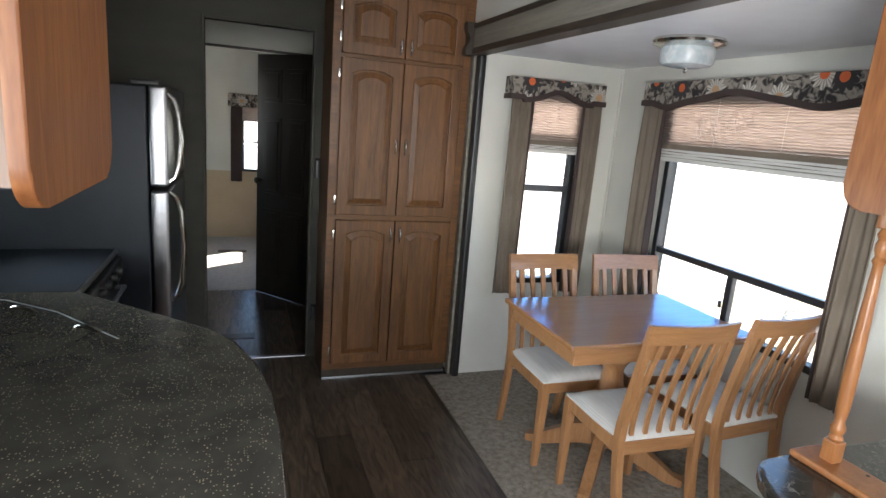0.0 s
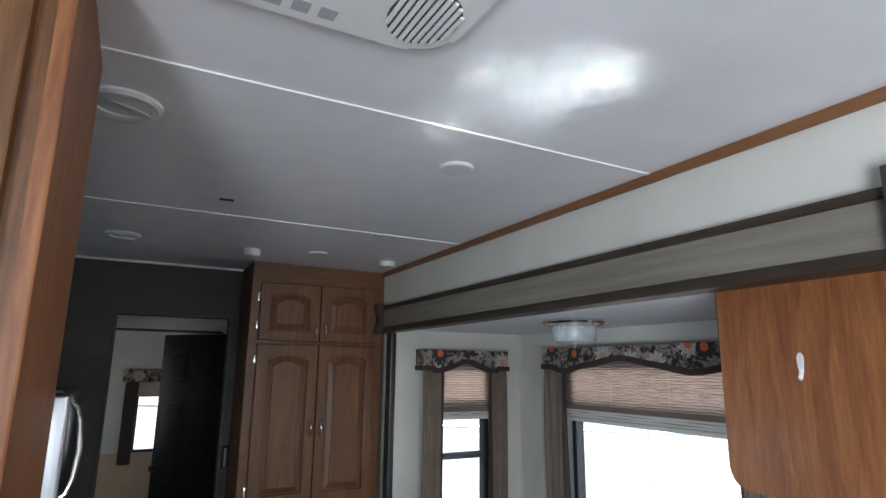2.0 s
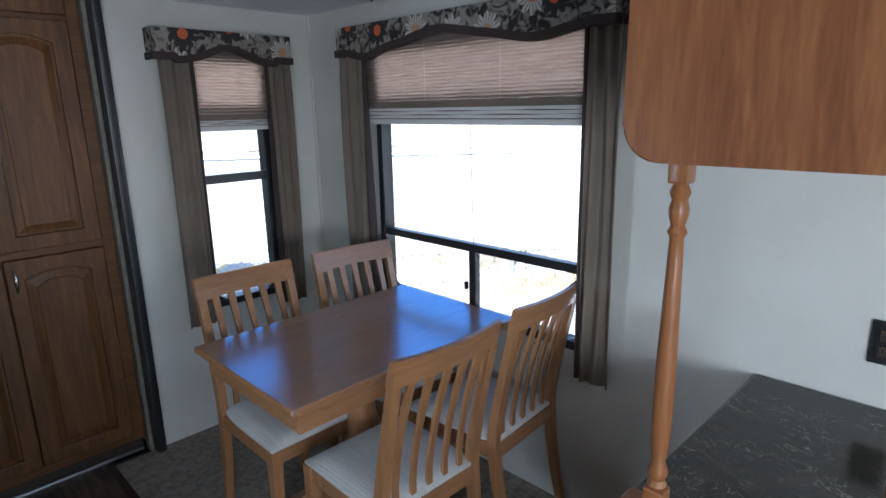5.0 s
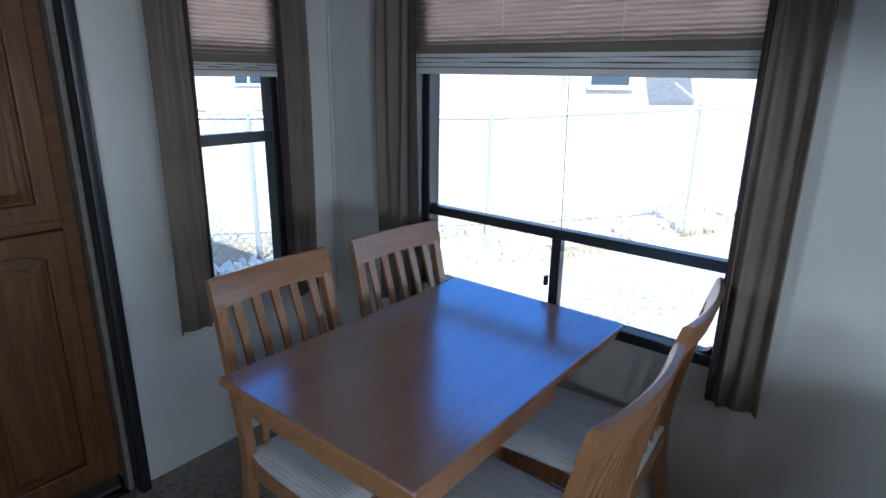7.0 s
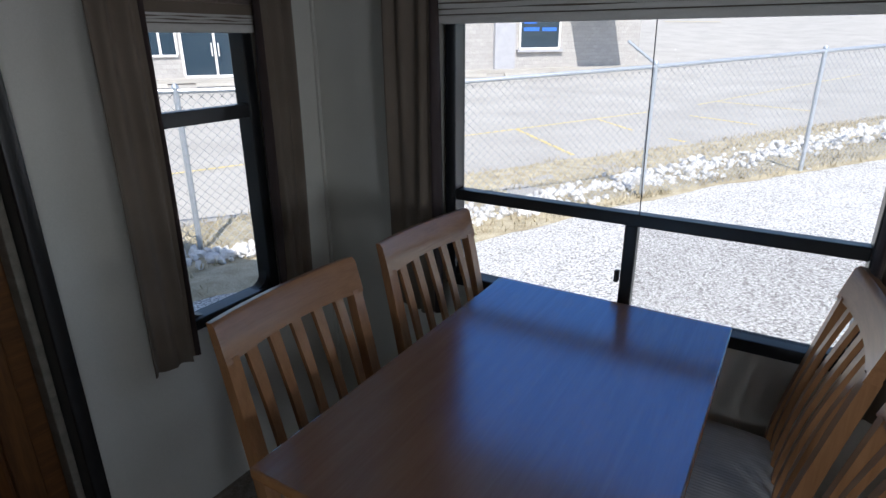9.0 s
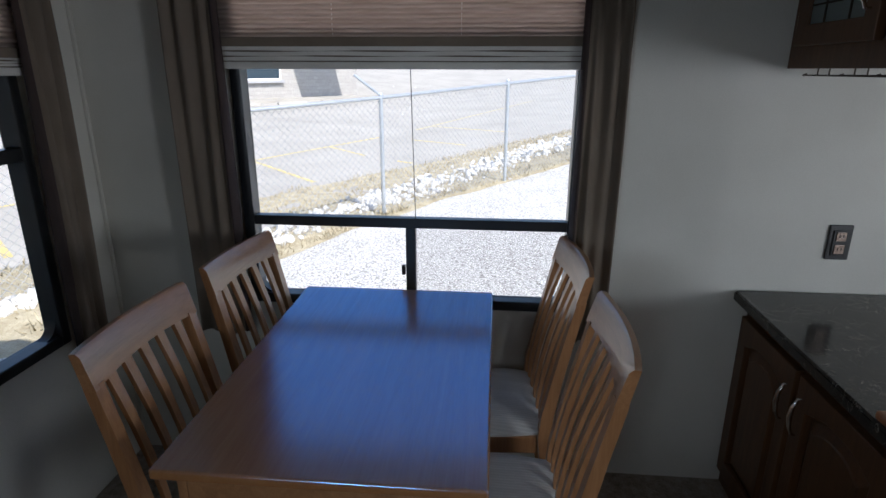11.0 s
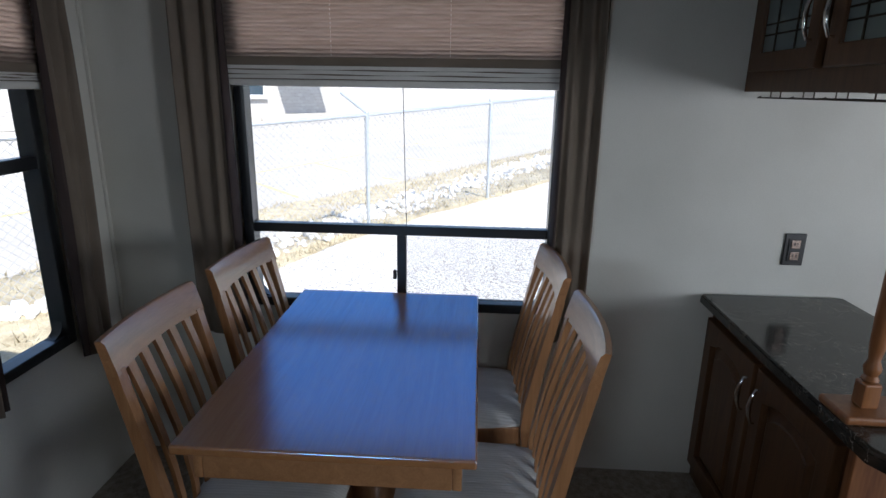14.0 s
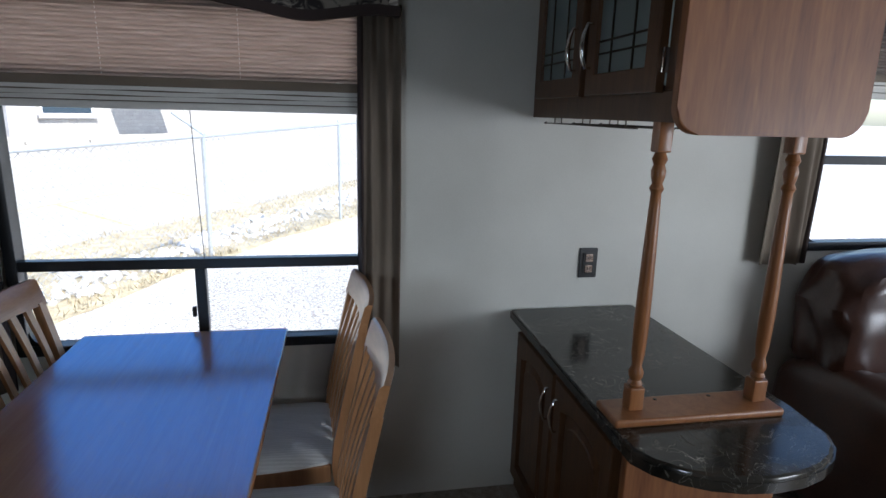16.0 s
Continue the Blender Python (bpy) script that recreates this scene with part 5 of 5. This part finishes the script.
# ---- ceiling fittings ----
ac = thing("ceiling_air_conditioner", (0.45, 0.95, ZC), "white ceiling air conditioner shroud with louvred vents", "air conditioner")
bm = bmesh.new()
pts = []
for cx_, cy_, a0 in ((0.64, 1.095, 0), (0.12, 1.095, 90), (0.12, 0.59, 180), (0.64, 0.59, 270)):
    for k in range(7):
        a = radians(a0 + k * 15)
        pts.append((cx_ + 0.07 * math.cos(a), cy_ + 0.07 * math.sin(a)))
prism(bm, pts, None, lambda a, b, c: (a, b, ZC - c), 0.0, 0.035, 0.012)
part("shroud", bm, M["white"], ac)
# Grey blocks on the flat shroud stand for the shade in its slots.
bm = bmesh.new()
for k in range(8):
    box(bm, 0.165 + k * 0.044, 0.193 + k * 0.044, 1.112, 1.142, ZC - 0.0362, ZC - 0.034)
part("slots", bm, M["render_grey"], ac, "grey blocks standing for the shaded louvre slots")
# Dark disc on the shroud, in place of the shade behind the louvres.
part("grille_recess", prism(bmesh.new(), [(0.63 + 0.06 * math.cos(k * math.pi / 12), 1.062 + 0.075 * math.sin(k * math.pi / 12)) for k in range(24)], None, lambda a, b, c: (a, b, ZC - 0.034 - c), 0.0, 0.003), M["tar"], ac)
for k in range(9):
    x = 0.578 + k * 0.013
    half = 0.072 * math.sqrt(max(0.05, 1 - ((x - 0.63) / 0.06) ** 2))
    part("louvre", slab(x - 0.0035, x + 0.0035, 1.062 - half, 1.062 + half, ZC - 0.042, ZC - 0.036, bevel=0.001), M["white"], ac)


def round_vent(x, y, r, label):
    t = thing("ceiling_vent", (x, y, ZC), label, "vent", "round ceiling vents")
    part("ring", lathe(bmesh.new(), [(r, ZC - 0.001), (r, ZC - 0.008), (r * 0.9, ZC - 0.014), (r * 0.72, ZC - 0.012), (r * 0.70, ZC - 0.004)], 32, (x, y, 0)), M["white"], t)
    part("disc", lathe(bmesh.new(), [(r * 0.70, ZC - 0.003), (r * 0.70, ZC - 0.007), (r * 0.1, ZC - 0.008)], 32, (x, y, 0)), M["white"], t)
    flap = lathe(bmesh.new(), [(r * 0.62, -0.001), (r * 0.62, 0.001)], 32)
    bmesh.ops.transform(flap, matrix=Matrix.Translation((x + r * 0.1, y - r * 0.1, ZC - 0.018)) @ Euler((0.25, 0.2, 0)).to_matrix().to_4x4(), verts=flap.verts)
    part("damper", flap, M["white"], t, "tilted round damper flap")
    return t


round_vent(0.185, 1.74, 0.085, "white round ceiling air vent with tilted damper")
round_vent(0.17, 3.27, 0.075, "white round ceiling air vent with tilted damper")
for x, y, r, h, label, cat in ((1.07, 1.735, 0.052, 0.010, "flat white round ceiling light", "light"), (1.08, 3.25, 0.052, 0.008, "flat white round ceiling light", "light"), (1.50, 3.30, 0.046, 0.028, "white round ceiling speaker", "speaker"), (0.755, 3.33, 0.045, 0.036, "white smoke detector on the ceiling", "smoke detector")):
    t = thing(cat.replace(" ", "_") if cat != "light" else "puck_light", (x, y, ZC), label, cat)
    part("housing", lathe(bmesh.new(), [(r, ZC - 0.001), (r, ZC - h * 0.6), (r * 0.9, ZC - h), (r * 0.5, ZC - h * 1.02)], 32, (x, y, 0)), M["white"], t)
# No hole is cut: a black slab gives the darkness inside it.
hole = thing("ceiling_hole", (0.51, 2.45, ZC), "small black slab standing for the dark inside of a ceiling cutout", "cutout")
part("cutout", slab(0.485, 0.535, 2.437, 2.463, ZC - 0.002, ZC + 0.001), M["black"], hole)

# ---- outdoors ----
GZ = -0.78
FD, FN = Vector((0.763, -0.647, 0)), Vector((0.647, 0.763, 0))


def lie(y):
    """How far the ground lies above GZ: it falls gently towards +y."""
    return -0.085 * max(-5.6, min(1.6, y - 3.9))


def climb(s):
    """How far the lot climbs behind the fence."""
    return 0.026 * max(0.0, min(36.0, s) - 12.0) + 0.11 * max(0.0, min(85.0, s) - 36.0)


def F(u, s, z=GZ):
    p = FD * u + FN * s
    return Vector((p.x, p.y, z + lie(p.y) + climb(s)))


def strip(name, u0, u1, s0, s1, up, material, label, category, rough=0.0, n=1, m=1, kind="structure"):
    bm = bmesh.new()
    g = [[bm.verts.new(F(u0 + (u1 - u0) * i / n, s0 + (s1 - s0) * j / m + (rough * 6 * noise.noise(Vector((i * 0.35, j, 3))) if j in (0, m) else 0), GZ + up + (rough * (0.5 + noise.noise(Vector((i * 0.9, j * 0.9, 7)))) if 0 < j < m else 0))) for j in range(m + 1)] for i in range(n + 1)]
    for i in range(n):
        for j in range(m):
            bm.faces.new((g[i][j], g[i + 1][j], g[i + 1][j + 1], g[i][j + 1]))
    ob = solid(name, bm, material, label, category, kind, smooth=60)
    return ob


bm = bmesh.new()
rows = [[bm.verts.new((x_, y_, GZ + lie(y_))) for x_ in (-400, 400)] for y_ in (-400, -1.7, 5.5, 400)]
for a, b in zip(rows, rows[1:]):
    bm.faces.new((a[0], a[1], b[1], b[0]))
solid("ground", bm, M["gravel"], "white crushed gravel ground", "ground", "structure")
strip("road", -120, 160, 10.2, 260, 0.008, M["asphalt"], "pale sun-bleached road and parking lot", "road", 0.0, 140, 120)


def clamp(v, lo, hi):
    return max(lo, min(hi, v))


def verge_near(u):
    return 8.1 + 0.2 * clamp(u, -3, 5)


def verge_far(u):
    return 10.95 + 0.34 * clamp(u, -3, 5)


def rock_row(u):
    """Middle and half width of the band of rocks."""
    return 9.15 + 0.17 * clamp(u, -3, 12), 0.22 + 0.085 * clamp(u, 0, 5)


bm = bmesh.new()
rows = []
for i in range(241):
    u = -16 + 52 * i / 240
    a = verge_near(u) + 0.22 * noise.noise(Vector((u * 0.9, 0, 3))) + 0.08 * noise.noise(Vector((u * 4, 0, 5)))
    b = verge_far(u) + 0.18 * noise.noise(Vector((u * 0.8, 9, 3))) + 0.07 * noise.noise(Vector((u * 4, 9, 5)))
    rows.append([bm.verts.new(F(u, a + (b - a) * k / 16, GZ + (0.004 if k in (0, 16) else 0.03 + 0.05 * noise.noise(Vector((u * 1.3, k * 0.7, 7)))))) for k in range(17)])
for r, q in zip(rows, rows[1:]):
    for k in range(16):
        bm.faces.new((r[k], r[k + 1], q[k + 1], q[k]))
solid("grass_verge", bm, M["grass"], "dry tufted grass verge along the fence", "grass", "structure", smooth=60)


def painted_line(a, b, label):
    """A worn painted line between two spots (u, s) of the lot."""
    a, b = Vector(a), Vector(b)
    side = Vector((-(b - a).y, (b - a).x)).normalized() * 0.055
    bm = bmesh.new()
    n = 24
    pts = [a.lerp(b, k / n) for k in range(n + 1)]
    row = [[bm.verts.new(F(*(p + side * w), GZ + 0.014)) for w in (-1, 1)] for p in pts]
    for p, q in zip(row, row[1:]):
        bm.faces.new((p[0], p[1], q[1], q[0]))
    solid("road_line", bm, M["yellow"], label, "road marking", "structure", smooth=None)


def bay_line(u):
    return 14.35 + 0.30 * u


painted_line((-8, bay_line(-8)), (26, bay_line(26)), "worn yellow line across the parking lot")
for k in range(-2, 6):
    u = 0.13 + 2.95 * k
    painted_line((u, bay_line(u)), (u - 0.1 * (k + 0.2), max(verge_far(u) + 0.25, bay_line(u) - 4.2)), "worn yellow parking bay line")

rng = random.Random(4)
bm = bmesh.new()
for k in range(1700):
    u = rng.uniform(-6, 18)
    mid_, half_ = rock_row(u)
    s_ = mid_ + half_ * clamp(rng.gauss(0, 0.5), -1.15, 1.15)
    r = rng.uniform(0.03, 0.085) * (1.5 if rng.random() < 0.12 else 1)
    q = bmesh.ops.create_icosphere(bm, subdivisions=1, radius=r, matrix=Matrix.Translation(F(u, s_, GZ + 0.02 + r * 0.45)) @ Euler((rng.uniform(0, 6), rng.uniform(0, 6), rng.uniform(0, 6))).to_matrix().to_4x4() @ Matrix.Diagonal((1, rng.uniform(0.6, 0.9), rng.uniform(0.5, 0.8), 1)))
    for v in q["verts"]:
        v.co += Vector((rng.uniform(-1, 1), rng.uniform(-1, 1), rng.uniform(-1, 1))) * r * 0.16
solid("white_rocks", bm, M["rock"], "row of broken white limestone rocks along the fence", "rocks", "stuff", smooth=None)

bm = bmesh.new()
for k in range(9000):
    u = rng.uniform(-7, 20)
    mid_, half_ = rock_row(u)
    s_ = rng.choice((rng.uniform(mid_ + half_, verge_far(u)), rng.uniform(mid_ + half_, verge_far(u)), rng.uniform(verge_near(u), mid_ - half_)))
    if noise.noise(Vector((u * 0.8, s_ * 1.5, 0))) < -0.15:
        continue
    h, a = rng.uniform(0.04, 0.13), rng.uniform(0, 6.28)
    p = F(u, s_, GZ + 0.02)
    d = Vector((math.cos(a), math.sin(a), 0)) * 0.012
    tip = p + Vector((rng.uniform(-0.08, 0.08), rng.uniform(-0.08, 0.08), h))
    bm.faces.new((bm.verts.new(p - d), bm.verts.new(p + d), bm.verts.new(tip)))
solid("dry_grass", bm, M["grass"], "tufts of dry yellow grass", "grass", "stuff", smooth=None)

# chain-link fence
fence = thing("chain_link_fence", F(4.77, 9.22), "galvanised chain-link fence with pipe posts and top rail", "fence")
FS, FH = 9.22, 1.87
us = [4.77 + 3.02 * k for k in range(-5, 7)]
for u in us:
    pst = part("post", tube(bmesh.new(), [F(u, FS, GZ), F(u, FS, GZ + FH)], 0.032, 10), M["galv"], fence)
    part("post_cap", lathe(bmesh.new(), [(0.038, 0), (0.038, 0.02), (0.02, 0.045), (0.004, 0.05)], 12, F(u, FS, GZ + FH)), M["galv"], pst)
part("arm", tube(bmesh.new(), [F(4.77, FS, GZ + FH), F(4.4, FS + 0.15, GZ + FH + 0.33)], 0.02, 8), M["galv"], fence, "slanted steel arm on a post")
part("top_rail", tube(bmesh.new(), [F(u, FS, GZ + FH - 0.03) for u in us], 0.027, 8), M["galv"], fence)
bm = bmesh.new()
u, step, H = us[0], 0.105, FH - 0.06
while u < us[-1] - H:
    for a, b in ((0, H), (H, 0)):
        tube(bm, [F(u + a, FS + 0.03, GZ + 0.03), F(u + b, FS + 0.03, GZ + 0.03 + H)], 0.0036, 3)
    u += step
part("wire_mesh", bm, M["wire"], fence, "diamond wire mesh", None)

# building across the road
SZ = GZ + 0.42
shop = thing("shop_building", (25.6, 22.3, SZ), "grey stone-faced single-storey shop across the road", "building")
BS = 33.0


def Pb(a, b, c):
    p = Vector((0.817, -0.577, 0)) * a + Vector((0.577, 0.817, 0)) * (BS - c)
    return Vector((p.x, p.y, SZ + b))


bm = bmesh.new()
pbox(bm, Pb, -22, 26.5, 0, 5.2, -10, 0)
part("wall", bm, M["stone_wall"], shop)
# Out-of-view slab, sized to cast the slanting shadow on the wall.
part("canopy", pbox(bmesh.new(), Pb, 20.8, 24.0, 4.0, 4.3, 0.0, 3.2), M["render_grey"], shop, "flat canopy out of view, added to shade the wall")
part("roof", pbox(bmesh.new(), Pb, -22.4, 26.9, 5.2, 5.6, -10.4, 0.5), M["render_grey"], shop)
part("walkway", pbox(bmesh.new(), Pb, -22, 27.5, 0.0, 0.16, 0.0, 1.6), M["asphalt"], shop)
for a0, a1 in ((16.0, 17.3), (9.0, 11.2), (3.4, 5.0)):
    part("pier", pbox(bmesh.new(), Pb, a0, a1, 0.16, 5.2, 0.0, 0.25), M["render_grey"], shop, "smooth grey pier")


def shop_window(a0, a1, z0, z1, splits, name, label):
    """White bars standing on the wall, with dark panes set between them."""
    bm = bmesh.new()
    pbox(bm, Pb, a0, a1, z0, z0 + 0.1, 0.0, 0.1)
    pbox(bm, Pb, a0, a1, z1 - 0.1, z1, 0.0, 0.1)
    xs = [a0 + (a1 - a0) * k / splits for k in range(splits + 1)]
    for x in xs:
        pbox(bm, Pb, x - 0.05, x + 0.05, z0 + 0.1, z1 - 0.1, 0.0, 0.1)
    w_ = part(name, bm, M["white"], shop, label)
    for x0_, x1_ in zip(xs, xs[1:]):
        part("pane", pbox(bmesh.new(), Pb, x0_ + 0.05, x1_ - 0.05, z0 + 0.1, z1 - 0.1, 0.005, 0.03), M["dark_glass"], w_, smooth=None)
    return w_


sw = shop_window(17.7, 20.4, 1.20, 3.45, 1, "window", "white-framed shop window with blue lettering")
part("sill", pbox(bmesh.new(), Pb, 17.5, 20.6, 1.05, 1.20, 0.0, 0.2), M["render_grey"], sw)
for k, (x0_, x1_) in enumerate(((17.95, 19.0), (17.95, 18.8), (19.2, 20.2))):
    part("lettering", pbox(bmesh.new(), Pb, x0_, x1_, 2.2 + 0.4 * (k % 2), 2.4 + 0.4 * (k % 2), 0.032, 0.036), M["blue_sign"], sw, "faded blue lettering")
dr = shop_window(-0.3, 2.6, 0.16, 3.3, 2, "entrance", "white-framed glass double entrance")
for x in (1.0, 1.3):
    part("door_pull", tube(bmesh.new(), [Pb(x, 1.1, 0.2), Pb(x, 1.7, 0.2)], 0.03, 8), M["white"], dr)
shop_window(-1.9, -0.5, 1.1, 3.3, 2, "window", "white-framed shop window")
for k in range(11):
    t = thing("wheel_stop", Pb(-8 + k * 3.0, -0.045, 3.2), "low concrete wheel stop", "wheel stop", "wheel stops in the lot")
    part("block", prism(bmesh.new(), [(0, 0), (0.22, 0), (0.18, 0.14), (0.04, 0.14)], None, lambda a, b, c, k=k: Pb(-8 + k * 3.0 + c, b - 0.045, 3.2 - a), -0.95, 0.95), M["asphalt"], t)
strip("yellow_kerb", 51, 60, 68.0, 68.4, 0.14, M["yellow"], "yellow painted kerb", "kerb")

# ---- floor planks ----
floor = thing("floor", (0, 0, 0), "dark brown wood-look vinyl plank floor", "floor", kind="structure")
plank_mesh = None
PW, PL = 0.18, 1.22
row = 0
x = XL
while x < 1.46:
    y = YR + (row * 0.47) % PL - PL
    w_ = min(PW, 1.47 - x)
    while y < 5.55:
        y0, y1 = max(y, YR), min(y + PL, 5.55)
        if y1 - y0 > 0.02:
            bm = bmesh.new()
            box(bm, x + 0.0008, x + w_ - 0.0008, y0 + 0.0008, y1 - 0.0008, -0.006, 0.0)
            part("plank", bm, M["plank"], floor, smooth=None)
        y += PL
    x += PW
    row += 1
